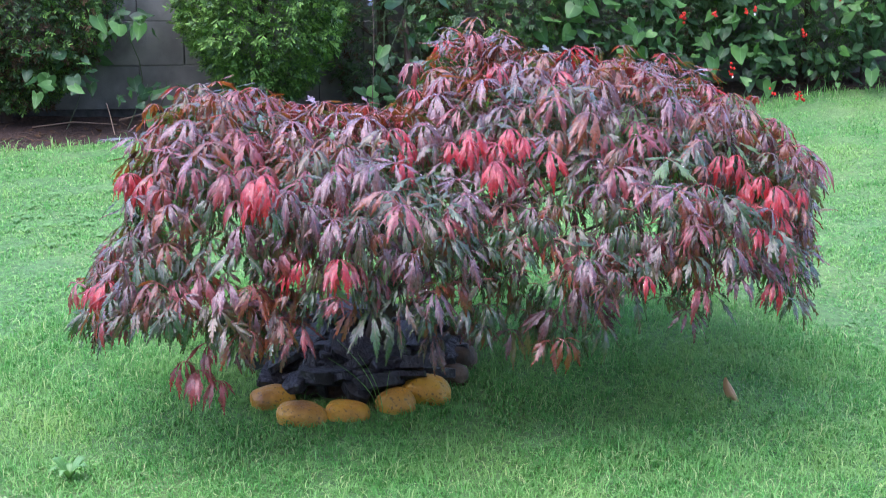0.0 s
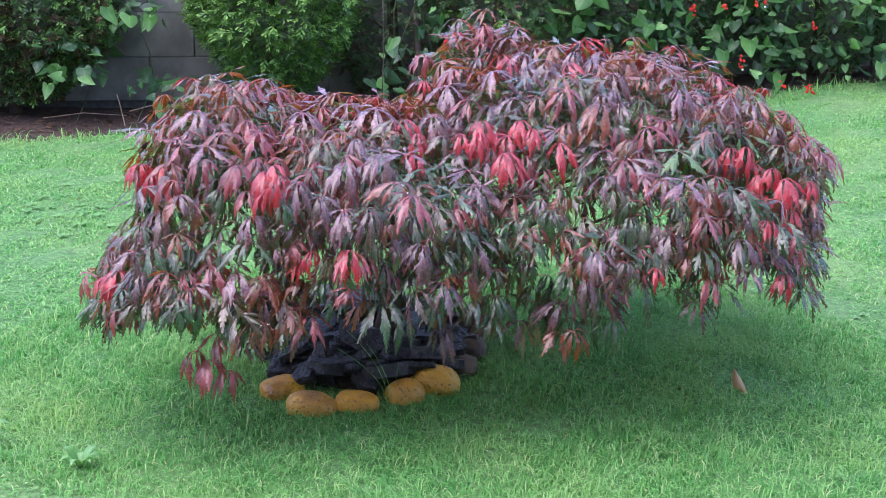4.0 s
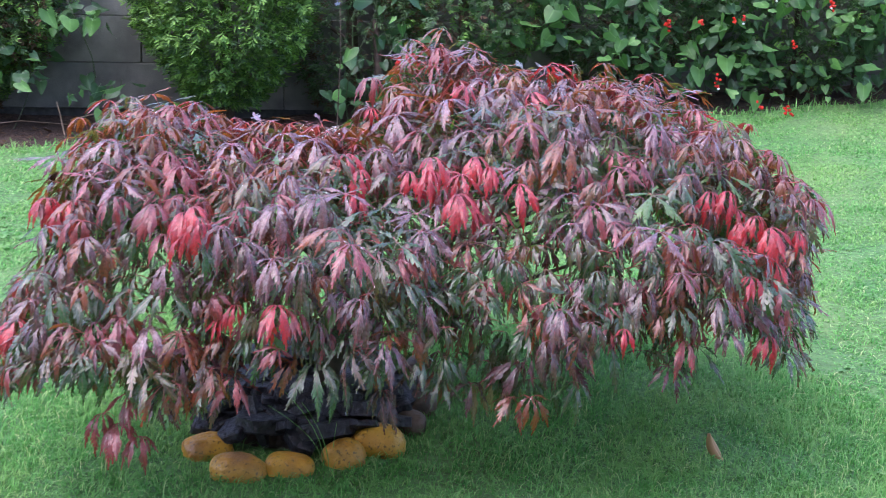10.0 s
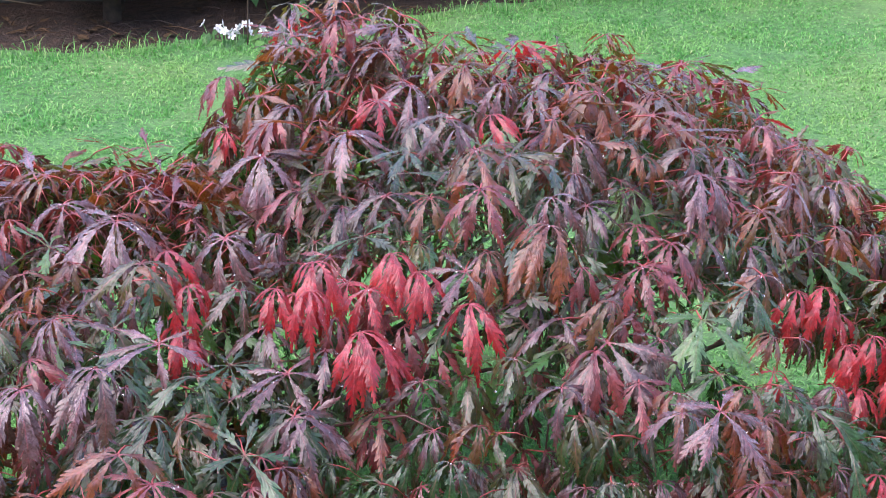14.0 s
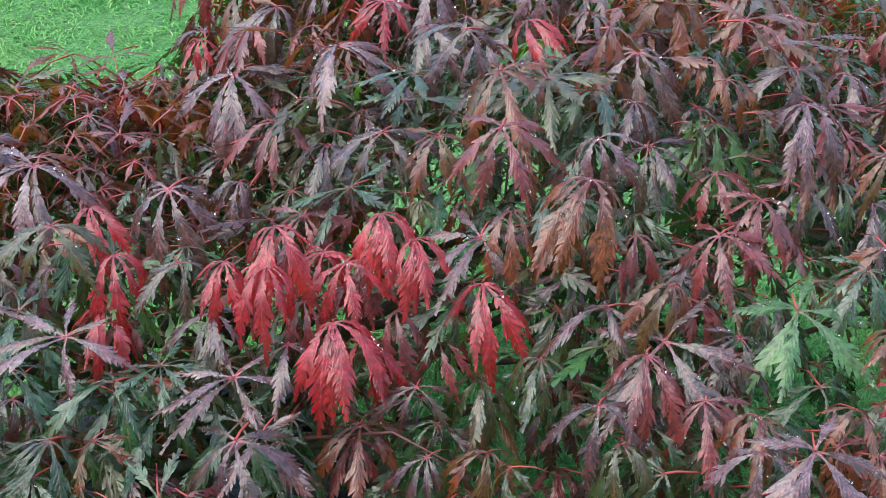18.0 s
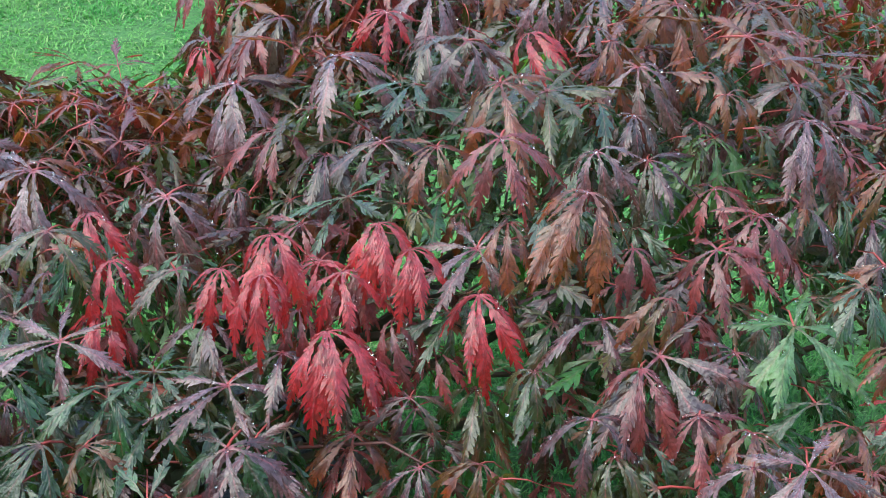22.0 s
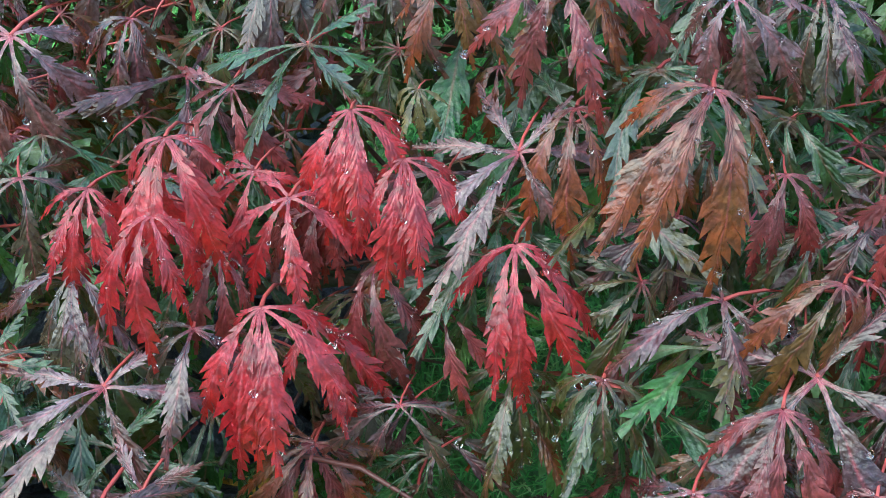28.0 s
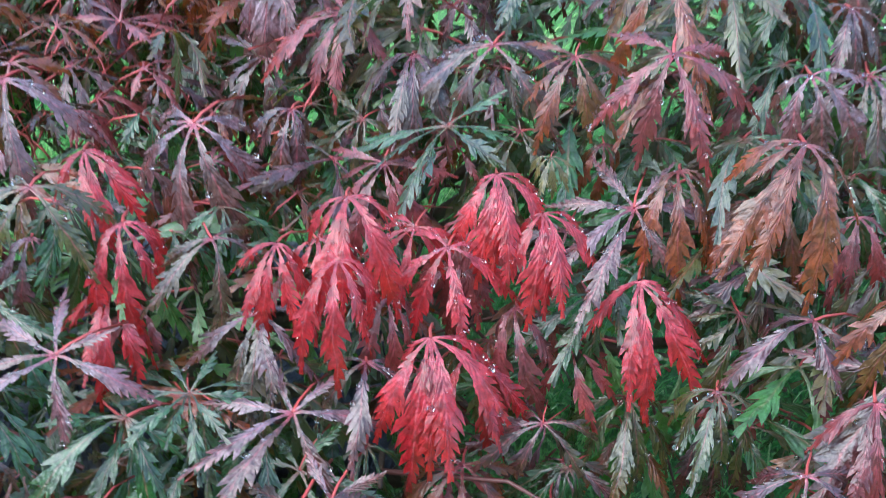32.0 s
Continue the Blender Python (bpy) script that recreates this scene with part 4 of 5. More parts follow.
for place, size, turn, seed in (((-0.470, 1.000, 0.006), (0.056, 0.045, 0.036), 24, 1), ((-0.386, 0.900, 0.006), (0.062, 0.046, 0.038), -4, 2), ((-0.281, 0.935, 0.002), (0.058, 0.045, 0.034), 4, 3),
                                ((-0.164, 0.985, 0.008), (0.050, 0.046, 0.044), 24, 4), ((-0.096, 1.052, 0.016), (0.062, 0.050, 0.046), -14, 5)):
    cobble(place, size, turn, seed, STONE, "rounded ochre-yellow stone set in the grass beside dark slate")
for place, size, turn, seed in (((-0.015, 1.270, 0.020), (0.046, 0.042, 0.046), 10, 6), ((-0.030, 1.175, 0.012), (0.040, 0.038, 0.034), 60, 8), ((-0.030, 1.420, 0.040), (0.045, 0.045, 0.050), 40, 7)):
    cobble(place, size, turn, seed, DULL_STONE, "dull brown weathered stone beside dark slate")


def slate_piece(seed):
    r = random.Random(seed)
    bm = bmesh.new()
    n = r.randint(5, 7)
    ring = [(math.cos(2 * math.pi * k / n + r.uniform(-0.3, 0.3)) * r.uniform(0.75, 1.1), math.sin(2 * math.pi * k / n + r.uniform(-0.3, 0.3)) * r.uniform(0.5, 0.8)) for k in range(n)]
    top = [bm.verts.new((x * 0.96, y * 0.96, 0.5 + r.uniform(-0.12, 0.12))) for x, y in ring]
    low = [bm.verts.new((x, y, -0.5 + r.uniform(-0.1, 0.1))) for x, y in ring]
    bm.faces.new(top), bm.faces.new(low[::-1])
    for k in range(n):
        bm.faces.new((low[k], low[(k + 1) % n], top[(k + 1) % n], top[k]))
    bmesh.ops.bevel(bm, geom=bm.edges[:], offset=0.07, segments=1, affect="EDGES")
    bmesh.ops.recalc_face_normals(bm, faces=bm.faces[:])
    me = bpy.data.meshes.new("slate_piece")
    bm.to_mesh(me)
    bm.free()
    me.materials.append(SLATE)
    return me


SLATES = [slate_piece(k) for k in range(9)]
bm = bmesh.new()
bmesh.ops.create_uvsphere(bm, u_segments=20, v_segments=10, radius=1, matrix=Matrix.Translation((-0.29, 1.32, -0.01)) @ Matrix.Diagonal((0.27, 0.30, 0.09, 1)))
me = bpy.data.meshes.new("slate_mound")
bm.to_mesh(me)
bm.free()
me.materials.append(SOIL)
tagged(put("soil_mound", me), "low mound of dark soil under slate pieces", "soil mound", kind="structure")
SLABS = ((-0.345, 1.045, 0.085, 0.115, -6), (-0.455, 1.130, 0.090, 0.105, 10), (-0.270, 1.130, 0.110, 0.135, 14), (-0.400, 1.220, 0.115, 0.110, -12), (-0.190, 1.180, 0.100, 0.110, 5), (-0.305, 1.300, 0.130, 0.120, 20), (-0.150, 1.290, 0.110, 0.100, -15),
         (-0.440, 1.350, 0.110, 0.115, 8), (-0.250, 1.420, 0.125, 0.115, -5), (-0.380, 1.500, 0.110, 0.110, 0))
for k, (x, y, z, s, lean) in enumerate(SLABS):
    ob = put("slate_slab", SLATES[k % 9], None, pose(x, y, z - 0.018, 12 + lean, lean, 25 * lean) @ Matrix.Diagonal((0.74 * s, 0.74 * s, s * 0.20, 1)))
    tagged(ob, "broad wet blue-black slate slab on the heap", "slate", "slate slabs")
for k in range(120):
    a, q = 2.399 * k, math.sqrt((k + 0.5) / 120)
    x, y = -0.29 + 0.26 * q * math.cos(a), 1.29 + 0.30 * q * math.sin(a)
    z = 0.075 * math.sqrt(max(0.0, 1 - (q * 0.92) ** 2)) + 0.006 + 0.012 * rng.uniform()
    s = rng.uniform(0.035, 0.085)
    ob = put("slate_piece", SLATES[k % 9], None, pose(x, y, z, rng.normal(3, 16), rng.normal(0, 16), rng.uniform(0, 360)) @ Matrix.Diagonal((s, s, s * rng.uniform(0.16, 0.55), 1)))
    tagged(ob, "wet blue-black slate piece heaped under the maple", "slate", "slate pieces")


# ---- the bed behind: conifers, bean vines, flowers ----
def spray_shape(seed, dense=5):
    """A flat fan of scaly conifer twigs."""
    r = np.random.default_rng(seed)
    v, f, uv = [], [], []
    for k in range(dense):
        s = (k + 0.5) / dense
        base = np.array([0.75 * s, 0.0, 0.0])
        side = 1 if k % 2 else -1
        a = side * (0.95 - 0.5 * s) + r.normal(0, 0.12)
        L = 0.5 * (1 - 0.55 * s) + 0.12
        d = np.array([math.cos(a), math.sin(a), r.normal(0, 0.18)])
        n = np.array([-d[1], d[0], 0])
        b = len(v)
        v += [base - 0.05 * n, base + 0.05 * n, base + d * L * 0.6 + 0.075 * n, base + d * L * 0.6 - 0.075 * n, base + d * L]
        uv += [(0, 0), (1, 0), (1, .6), (0, .6), (.5, 1)]
        f += [(b, b + 1, b + 2), (b, b + 2, b + 3), (b + 3, b + 2, b + 4)]
    return np.array(v), np.array(f), np.array(uv), np.zeros(len(f), int)


SPRAYS = [spray_shape(k) for k in range(8)]


def conifer(place, rx, ry, z0, z1, count, size, mats, label, shares):
    """A clipped conifer: stems inside, a shell of drooping sprays outside."""
    x, y = place
    g = float(ground_z(np.array(x), np.array(y))) - 0.03
    thing = empty("conifer", (x, y, g), label, "shrub", "conifers in the bed")
    stem("trunk", [(0, 0, -0.02), (0.01, 0, 0.25), (-0.01, 0.01, 0.6), (0, 0, z1 * 0.9)], [0.035, 0.03, 0.024, 0.01], BARK, thing, 7)
    for k in range(7):
        a = 2.4 * k
        h = 0.2 + 0.15 * k
        stem("branch", [(0, 0, h), (0.5 * rx * math.cos(a), 0.5 * ry * math.sin(a), h + 0.08), (0.85 * rx * math.cos(a), 0.85 * ry * math.sin(a), h + 0.12)], [0.012, 0.008, 0.004], BARK, thing, 5)
    pile = Pile()
    for k in range(count):
        s = rng.uniform() ** 0.9
        z = z0 + (z1 - z0) * s
        q = min(1.0, 0.34 + 1.9 * (z - z0)) * (1 - 0.35 * s ** 3)
        a = rng.uniform(math.pi * 0.9, math.pi * 2.1) if rng.uniform() < 0.85 else rng.uniform(0, 2 * math.pi)
        lump = 1 + 0.16 * noise.noise(Vector((3.5 * math.cos(a), 3.5 * math.sin(a), 4 * z + 5 * x)))
        q *= lump * (rng.uniform(0.80, 1.03) if rng.uniform() < 0.7 else rng.uniform(0.45, 0.8))
        p = (rx * q * math.cos(a), ry * q * math.sin(a), z)
        m = Matrix.Translation(p) @ Matrix.Rotation(a + rng.normal(0, 0.5), 4, "Z") @ Matrix.Rotation(rng.normal(0.25, 0.45), 4, "Y") @ Matrix.Rotation(rng.normal(0, 0.8), 4, "X")
        sz = size * rng.uniform(0.7, 1.35)
        pile.add(SPRAYS[k % 8], m @ Matrix.Diagonal((sz, sz, sz, 1)), int(rng.choice(len(mats), p=shares)))
    tagged(pile.done("foliage", mats, thing, "scaly green sprays"), kind="stuff")
    return thing


conifer((-1.045, 4.50), 0.385, 0.38, 0.13, 1.15, 7200, 0.050, [CONIFER, DARK_CONIFER], "round bright green clipped conifer before the wall", [0.8, 0.2])
conifer((-2.28, 4.40), 0.54, 0.32, 0.08, 1.15, 11000, 0.048, [DARK_CONIFER, DRY_CONIFER, CONIFER], "dark conifer with brown dry patches beside the wall", [0.42, 0.28, 0.30])
conifer((-0.50, 4.74), 0.36, 0.20, 0.04, 1.15, 3000, 0.042, [DARK_CONIFER, DRY_CONIFER], "dark dry conifer in the gap before the wall", [0.8, 0.2])
conifer((0.02, 4.75), 0.40, 0.34, 0.12, 1.15, 4080, 0.042, [DARK_CONIFER, CONIFER, DRY_CONIFER], "dark green conifer tangled with climbing beans", [0.55, 0.25, 0.2])
conifer((0.75, 5.05), 0.50, 0.36, 0.06, 1.15, 4560, 0.042, [DARK_CONIFER, DRY_CONIFER], "dark conifer hidden behind bean leaves", [0.85, 0.15])
conifer((1.65, 5.15), 0.55, 0.36, 0.05, 1.15, 4800, 0.042, [DARK_CONIFER, CONIFER], "dark green conifer hidden behind bean leaves", [0.8, 0.2])
conifer((2.65, 5.35), 0.60, 0.36, 0.05, 1.15, 4800, 0.042, [DARK_CONIFER, CONIFER, DRY_CONIFER], "dark conifer at the far end of the lawn", [0.7, 0.15, 0.15])
conifer((3.8, 5.55), 0.65, 0.40, 0.18, 1.15, 3120, 0.042, [DARK_CONIFER, CONIFER], "dark conifer at the far end of the bed", [0.8, 0.2])
conifer((-3.2, 4.20), 0.60, 0.40, 0.06, 1.15, 3120, 0.042, [DARK_CONIFER, CONIFER], "dark conifer along the wall", [0.8, 0.2])


def heart_leaf(seed):
    """A heart-shaped bean leaf, folded along its middle, hanging tip down along -z, facing -y."""
    r = np.random.default_rng(seed)
    rows = [(-0.16, 0.20), (-0.22, 0.42), (0.02, 0.52), (0.28, 0.46), (0.55, 0.30), (0.80, 0.12), (1.0, 0.0)]
    v, uv, f = [(0, 0, 0)], [(0.5, 0)], []
    fold = r.uniform(0.15, 0.4)
    for s, w in rows:
        curl = 0.25 * s * s
        v += [(-w, fold * w - curl, -s), (0, -curl, -max(s, 0.0)), (w, fold * w - curl, -s)]
        uv += [(0, max(s, 0)), (0.5, max(s, 0)), (1, max(s, 0))]
    for k in range(len(rows) - 1):
        a = 1 + 3 * k
        f += [(a, a + 1, a + 4), (a, a + 4, a + 3), (a + 1, a + 2, a + 5), (a + 1, a + 5, a + 4)]
    V = np.array(v, float)
    V[:, 1] += (0.10 * np.sin(7 * V[:, 2] + seed) + 0.06 * np.sin(5 * V[:, 0] + seed)) * np.abs(V[:, 0])
    V[:, 0] *= r.uniform(0.70, 1.05)
    b = len(V)
    sv, sf, su = tube([(0, 0, 0), (0.05, 0.25, 0.15), (0.05, 0.7, 0.1)], [0.018, 0.016, 0.016], 4)
    V = np.concatenate([V, sv])
    return V, np.array(f + [tuple(t + b for t in row) for row in sf.tolist()]), np.concatenate([np.array(uv), su]), np.zeros(len(f) + len(sf), int)


HEARTS = [heart_leaf(k) for k in range(6)]
HEART_MESH = [tri_mesh("leaf", *h[:3], None, [BEAN]) for h in HEARTS]


def bean_flower(parent, p, size, white):
    bm = bmesh.new()
    for k in range(4):
        m = Matrix.Translation((rng.normal(0, 0.5) * size, rng.normal(0, 0.3) * size, rng.normal(0, 0.8) * size)) @ Matrix.Rotation(rng.uniform(0, 6), 4, "Z") @ Matrix.Diagonal((size * 0.75, size * 0.5, size * 0.6, 1))
        bmesh.ops.create_icosphere(bm, subdivisions=1, radius=1, matrix=m)
    for v in bm.verts:
        v.co += Vector(rng.normal(0, 0.12 * size, 3))
    ob = part("flower", bm, SCARLET, parent, "small scarlet bean flower")
    ob.location = p
    if white:
        bm = bmesh.new()
        bmesh.ops.create_icosphere(bm, subdivisions=1, radius=size * 0.5, matrix=Matrix.Translation((0.2 * size, -0.6 * size, -1.2 * size)))
        part("bud", bm, WHITE, ob, "pale bud")


def bean_vine(x, y, zs, spread, count, size, flowers, label):
    g = float(ground_z(np.array(x), np.array(y))) - 0.03
    thing = empty("bean_vine", (x, y, g), label, "climbing plant", "bean vines")
    for k in range(3 if count > 12 else 1):
        bx = rng.normal(0, 0.3 * spread)
        pts = [(bx + 0.07 * math.sin(6 * h + 2 * k), 0.05 * math.sin(9 * h + k), h) for h in np.linspace(-0.02, zs[1], 8)]
        stem("stem", pts, [0.0028] * 7 + [0.0016], VINE, thing, 5)
    done = []
    for k in range(count * 6):
        if len(done) >= count:
            break
        px, pz = rng.uniform(-spread, spread), rng.uniform(zs[0], zs[1])
        py = -0.10 - 0.22 * rng.uniform() - 0.10 * math.sin(3 * px)
        if any((px - a) ** 2 + (pz - b) ** 2 < (0.36 * size) ** 2 for a, b in done):
            continue
        done.append((px, pz))
        s = size * rng.uniform(0.40, 1.12)
        m = Matrix.Translation((px, py, pz)) @ Matrix.Rotation(rng.normal(0, 0.7), 4, "Z") @ Matrix.Rotation(rng.normal(-0.45, 0.55), 4, "X") @ Matrix.Rotation(rng.normal(0, 0.7), 4, "Y")
        put("leaf", HEART_MESH[k % 6], thing, m @ Matrix.Diagonal((s, s, s, 1)))
    # Back layer in the darker copy, so depth shade is in its colour.
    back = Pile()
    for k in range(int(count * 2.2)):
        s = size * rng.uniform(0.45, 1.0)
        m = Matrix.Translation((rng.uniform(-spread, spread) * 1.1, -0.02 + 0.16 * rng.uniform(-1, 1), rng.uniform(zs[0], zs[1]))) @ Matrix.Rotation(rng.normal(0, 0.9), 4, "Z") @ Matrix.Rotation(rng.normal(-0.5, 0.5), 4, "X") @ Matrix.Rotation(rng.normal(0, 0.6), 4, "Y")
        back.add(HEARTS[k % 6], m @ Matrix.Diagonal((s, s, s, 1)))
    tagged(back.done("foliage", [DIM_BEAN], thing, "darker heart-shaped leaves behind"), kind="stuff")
    for fx, fz, w in flowers:
        bean_flower(thing, Vector((fx - x, 4.46 - y if fx < 1.9 else -0.36, fz - g)), 0.012, w)
    return thing


bean_vine(-1.64, 4.32, (0.46, 0.58), 0.11, 6, 0.095, [], "spray of broad heart-shaped bean leaves against the grey wall")
bean_vine(-1.93, 4.28, (0.20, 0.40), 0.14, 9, 0.075, [], "bean vine with broad heart-shaped leaves on a dark conifer")
bean_vine(-1.55, 4.38, (0.13, 0.22), 0.12, 5, 0.085, [], "small bean seedling against the grey wall")
bean_vine(-0.36, 4.46, (0.10, 0.90), 0.20, 22, 0.085, [], "bean vine climbing between two conifers")
bean_vine(0.45, 4.75, (0.30, 1.0), 0.44, 125, 0.078, [(0.41, 0.68, True), (0.50, 0.685, True)], "dense bean vine with bright heart-shaped leaves")
bean_vine(1.05, 4.85, (0.10, 1.0), 0.38, 120, 0.078, [(0.925, 0.55, False), (0.93, 0.53, False), (1.07, 0.56, False), (1.25, 0.575, True), (1.22, 0.57, False), (1.16, 0.31, False), (1.17, 0.28, True)], "dense bean vine with scarlet flowers over the lawn edge")
bean_vine(1.62, 4.95, (0.06, 1.0), 0.38, 120, 0.076, [(1.385, 0.68, True), (1.627, 0.66, True), (1.64, 0.65, False), (1.49, 0.476, False), (1.37, 0.20, False), (1.48, 0.19, False), (1.51, 0.18, False)], "dense bean vine with scarlet flowers trailing on the grass")
bean_vine(2.25, 5.15, (0.15, 1.0), 0.40, 105, 0.077, [(1.99, 0.46, False), (2.5, 0.45, False), (2.55, 0.30, True)], "bean vine with scarlet flowers at the lawn's end")
bean_vine(3.05, 5.30, (0.15, 1.0), 0.45, 80, 0.09, [], "bean vine over a dark hedge")
bean_vine(-2.26, 3.84, (0.05, 0.09), 0.10, 3, 0.085, [], "low bean plant with broad leaves at the lawn edge")


# stems low in the bed
for x, y, h in ((-0.36, 4.56, 0.0), (1.95, 5.12, 0.4), (-1.05, 4.62, 0.35)):
    g = float(ground_z(np.array(x), np.array(y))) - 0.05
    tr = stem("shrub_stem", [(x, y, g), (x + 0.01, y, g + 0.2), (x - 0.02, y + 0.02, g + h + 0.5)], [0.024, 0.021, 0.014], BARK, None, 8)
    tagged(tr, "bare brown woody stem standing in the bed", "stem")


def petal_flower(name, place, petals, size, material, label, category, parent=None):
    bm = bmesh.new()
    for k in range(petals):
        a = 2 * math.pi * k / petals
        m = Matrix.Rotation(a, 4, "Z") @ Matrix.Translation((size * 0.55, 0, 0)) @ Matrix.Rotation(-0.3, 4, "Y") @ Matrix.Diagonal((size * 0.55, size * 0.34, size * 0.10, 1))
        bmesh.ops.create_icosphere(bm, subdivisions=1, radius=1, matrix=m)
    ob = part(name, bm, material, parent, "" if parent is None else label)
    ob.matrix_basis = pose(*place, rng.normal(50, 15), 0, rng.uniform(0, 360))
    if parent is None:
        tagged(ob, label, category)
    return ob


plant = empty("white_bedding_plant", (-0.52, 4.02, 0.0), "low plant with small white flowers at the lawn edge", "flowering plant")
for k in range(18):
    x, y = rng.normal(0, 0.08), rng.normal(0, 0.03)
    h = 0.05 + 0.04 * rng.uniform()
    petal_flower("flower", (x, y, h), 5, 0.016, WHITE, "small white flower", "", plant)
    stem("stem", [(x * 0.7, y + 0.01, -0.02), (x, y, h)], [0.0016, 0.0012], WEED, plant, 4)
for k in range(16):
    me = HEART_MESH[k % 6]
    s = rng.uniform(0.025, 0.045)
    put("leaf", me, plant, pose(rng.normal(0, 0.12), rng.normal(0, 0.04), 0.03 + 0.03 * rng.uniform(), rng.uniform(-70, -20), 0, rng.uniform(-60, 60)) @ Matrix.Diagonal((s, s, s, 1)))

bell = empty("lilac_flower", (-0.49, 4.02, 0.0), "pale lilac flower spike above bean leaves", "flower")
stem("stem", [(0, 0, 0), (0.01, 0.0, 0.4), (0.0, -0.02, 0.80)], [0.003, 0.002, 0.002], BARK, bell, 5)
for k in range(8):
    petal_flower("petal", (rng.normal(0, 0.012), -0.02 + rng.normal(0, 0.01), 0.62 + 0.016 * k), 5, 0.013, LILAC, "", "", bell)


# ---- small things on the lawn ----
def curled_leaf():
    v, uv, f = [], [], []
    rows = 9
    for k in range(rows):
        s = k / (rows - 1)
        w = 0.021 * math.sin(math.pi * min(1, 0.08 + 0.92 * s)) ** 0.8 + 0.001
        for j in (-1, -0.5, 0, 0.5, 1):
            v.append((j * w, 0.010 * j * j + 0.010 * math.sin(3 * s), 0.085 * s))
            uv.append((0.5 + 0.5 * j, s))
    for k in range(rows - 1):
        for j in range(4):
            a = 5 * k + j
            f += [(a, a + 1, a + 6), (a, a + 6, a + 5)]
    me = tri_mesh("dry_leaf", np.array(v), np.array(f), np.array(uv), None, [DEAD])
    ob = put("dry_leaf", me, None, pose(0.685, 1.07, 0.010, -24, -20, 30) @ Matrix.Diagonal((0.62, 1.2, 0.85, 1)))
    mod = ob.modifiers.new("thick", "SOLIDIFY")
    mod.thickness = 0.0012
    return tagged(ob, "fallen dry tan leaf lying on the grass", "leaf")


curled_leaf()


def weed(x, y, count, size, up, label, mesh=None):
    g = float(ground_z(np.array(x), np.array(y)))
    thing = empty("lawn_weed", (x, y, g), label, "weed", "lawn weeds")
    for k in range(count):
        a = 2 * math.pi * k / count + rng.normal(0, 0.2)
        L = size * rng.uniform(0.7, 1.2)
        v, uv, f = [], [], []
        for j in range(6):
            s = j / 5
            w = 0.16 * L * math.sin(math.pi * min(1, 0.1 + 0.9 * s)) + 0.001
            r, z = L * s * 0.9, L * up * math.sin(2.2 * s) * 0.6
            for q in (-1, 0, 1):
                v.append((r, q * w, z + 0.2 * w * abs(q)))
                uv.append((0.5 + 0.5 * q, s))
        for j in range(5):
            for q in range(2):
                b = 3 * j + q
                f += [(b, b + 1, b + 4), (b, b + 4, b + 3)]
        put("leaf", tri_mesh("leaf", np.array(v), np.array(f), np.array(uv), None, [WEED]), thing, pose(0, 0, 0.004, 0, 0, math.degrees(a)))
    return thing


weed(-0.845, 0.545, 7, 0.05, 1.2, "broad-leaved pale green weed in the lawn")
weed(-1.11, 0.64, 8, 0.08, 1.1, "rosette of long pale weed leaves in the lawn")
for k in range(26):
    x, y = rng.normal(-1.45, 0.16), rng.normal(2.55, 0.22)
    weed(x, y, 5, 0.030, 0.3, "patch of pale clover growing in the lawn")
for k in range(14):
    x, y = rng.normal(1.25, 0.28), rng.normal(1.9, 0.5)
    weed(x, y, 5, 0.020, 0.3, "small clover growing in the lawn")


def grass_stalk(x, y, high, bend):
    g = float(ground_z(np.array(x), np.array(y)))
    pts = [(x + bend * t * t, y - 0.02 * t, g - 0.01 + high * t) for t in np.linspace(0, 1, 7)]
    ob = stem("grass_stalk", pts, [0.0014, 0.0013, 0.0012, 0.0011, 0.0010, 0.0008, 0.0005], WEED, None, 4)
    tagged(ob, "long thin pale grass stalk before the slate", "grass stalk", "long grass stalks")


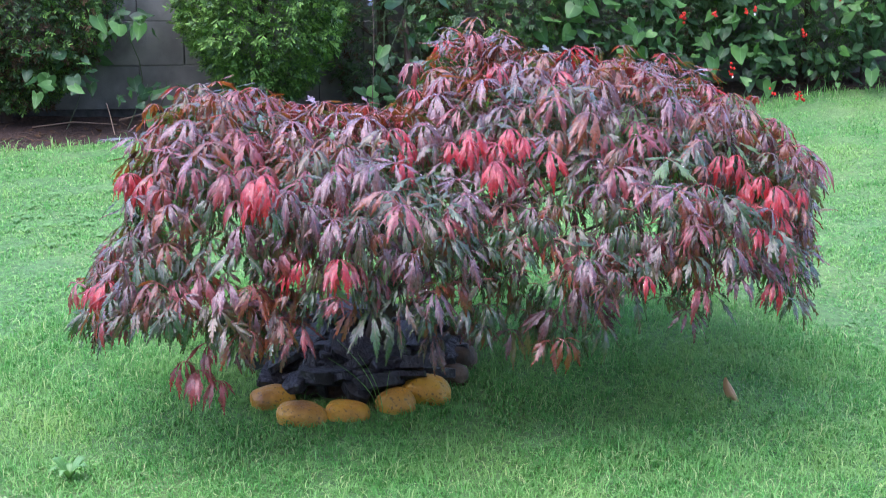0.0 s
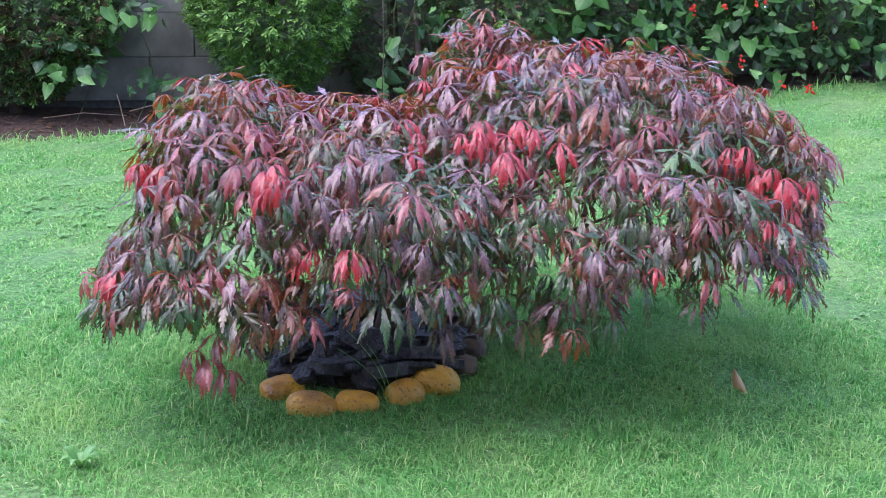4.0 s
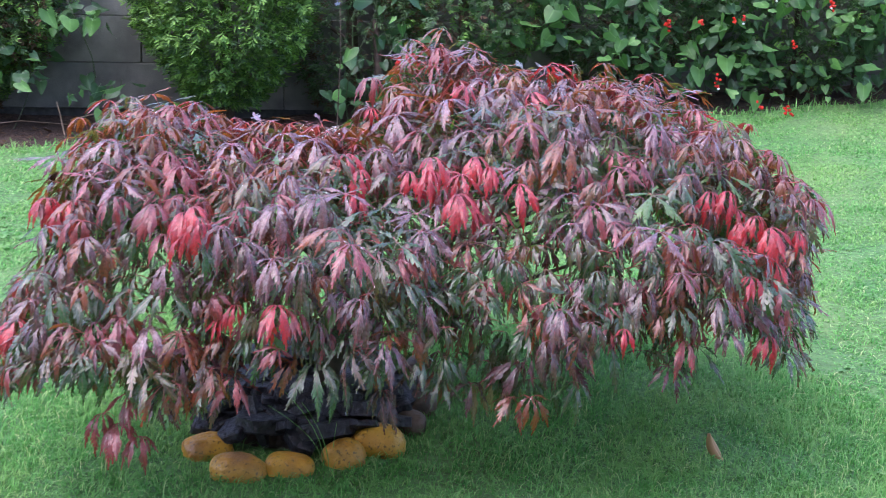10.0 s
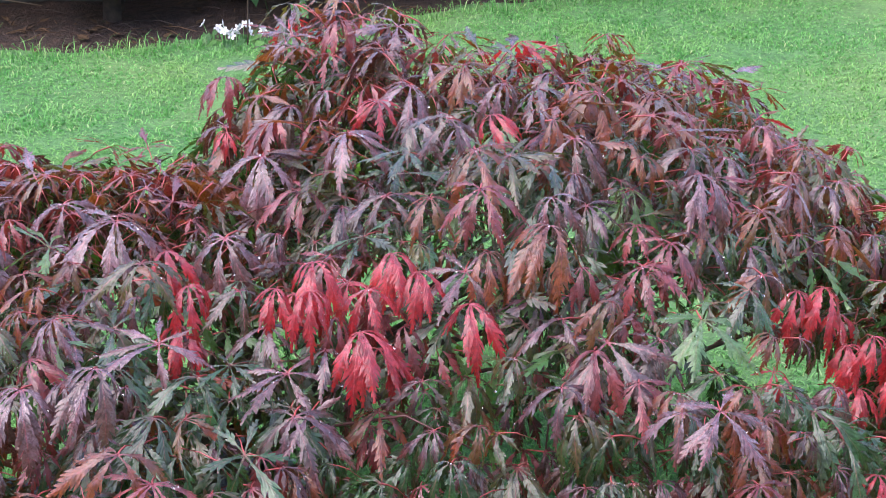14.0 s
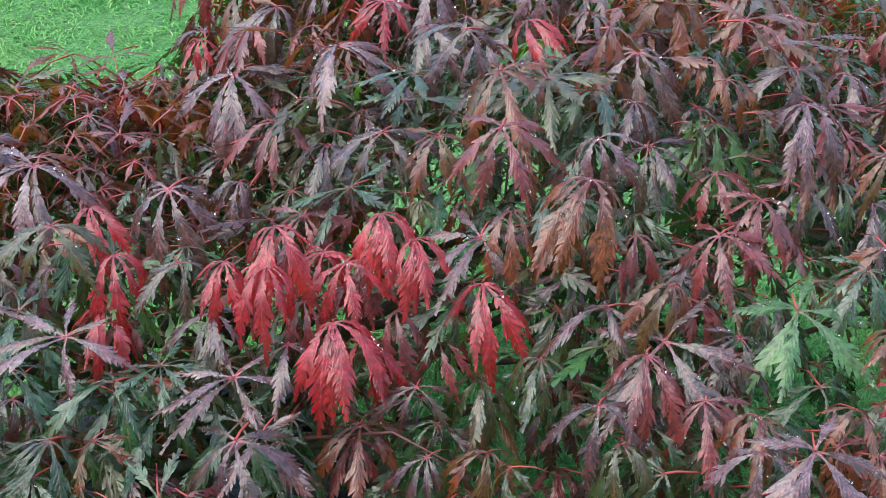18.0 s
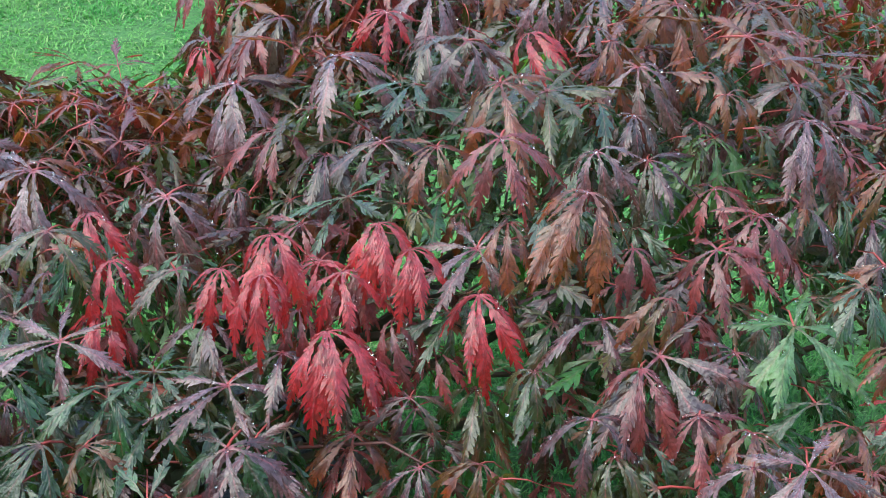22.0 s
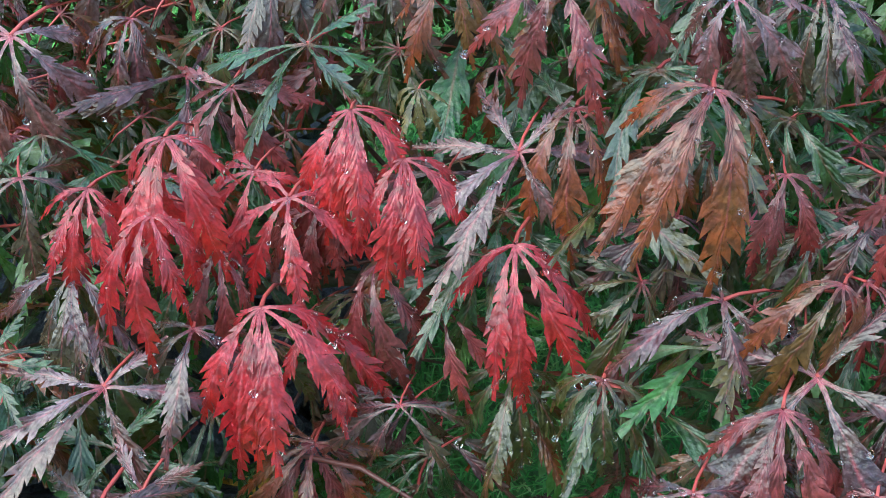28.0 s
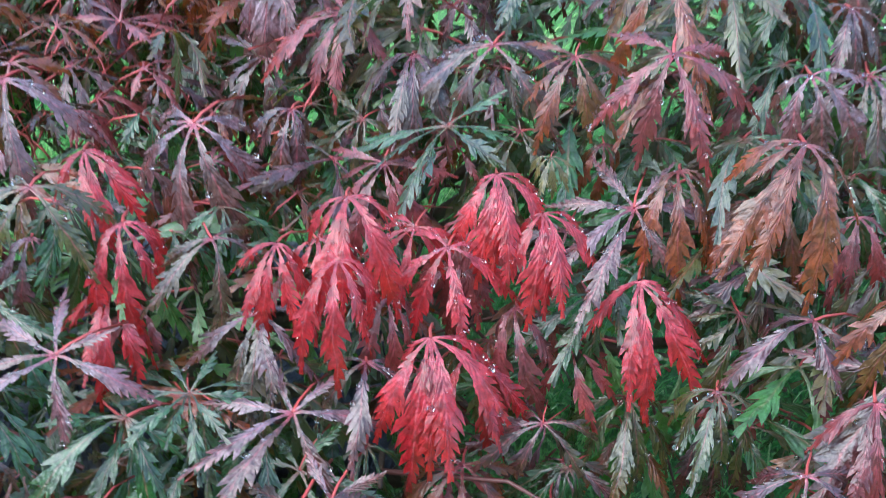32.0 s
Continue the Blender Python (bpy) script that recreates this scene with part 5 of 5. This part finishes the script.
for x, y, high, bend in ((-0.205, 0.96, 0.20, -0.10), (-0.195, 0.95, 0.17, -0.06), (-0.19, 0.97, 0.12, 0.01), (-0.21, 0.97, 0.15, -0.12), (-0.10, 3.95, 0.2, 0.05), (-1.35, 3.9, 0.16, -0.05), (-1.30, 3.92, 0.12, 0.04)):
    grass_stalk(x, y, high, bend)


# ---- litter on the soil of the bed ----
for pts, label in (([(-2.10, 4.24, -0.02), (-1.92, 4.29, 0.0), (-1.72, 4.31, -0.01)], "long pale dry stick lying on the soil"), ([(-1.70, 4.20, -0.04), (-1.73, 4.24, 0.05), (-1.75, 4.26, 0.10)], "short dry stalk standing in the bed"),
                   ([(-1.72, 4.36, 0.0), (-1.50, 4.40, 0.06), (-1.28, 4.44, 0.02)], "thin bent dry twig before the wall")):
    tagged(stem("dry_stick", pts, [0.0034, 0.0028, 0.0020], DRY_STICK, None, 5), label, "stick")
litter = Pile()
for k in range(420):
    x = rng.uniform(-2.9, 3.0)
    y = float(bed_edge(np.array(x))) + 0.06 + rng.uniform(0, 1) * 0.65
    z = float(ground_z(np.array(x), np.array(y))) - 0.028
    a = rng.uniform(0, math.pi)
    L = rng.uniform(0.03, 0.14)
    v, f, uv = tube([(0, 0, 0), (0.5 * L, 0.06 * L, 0.006 + 0.04 * L), (L, 0, 0.003)], [0.0022, 0.0018, 0.001], 4)
    litter.add((v, f, uv, np.zeros(len(f), int)), pose(x, y, z, 0, 0, math.degrees(a)), int(k % 3 == 0))
for k in range(260):
    x = rng.uniform(-2.9, 3.0)
    y = float(bed_edge(np.array(x))) + 0.05 + rng.uniform(0, 1) * 0.6
    z = float(ground_z(np.array(x), np.array(y))) - 0.022
    s = rng.uniform(0.015, 0.04)
    litter.add(HEARTS[k % 6], pose(x, y, z, rng.uniform(-100, -70), rng.normal(0, 12), rng.uniform(0, 360)) @ Matrix.Diagonal((s, s, s, 1)), 1)
tagged(litter.done("leaf_litter", [BARK, DRY_CONIFER]), "dry twigs and dead leaves on the soil", "litter", kind="stuff")
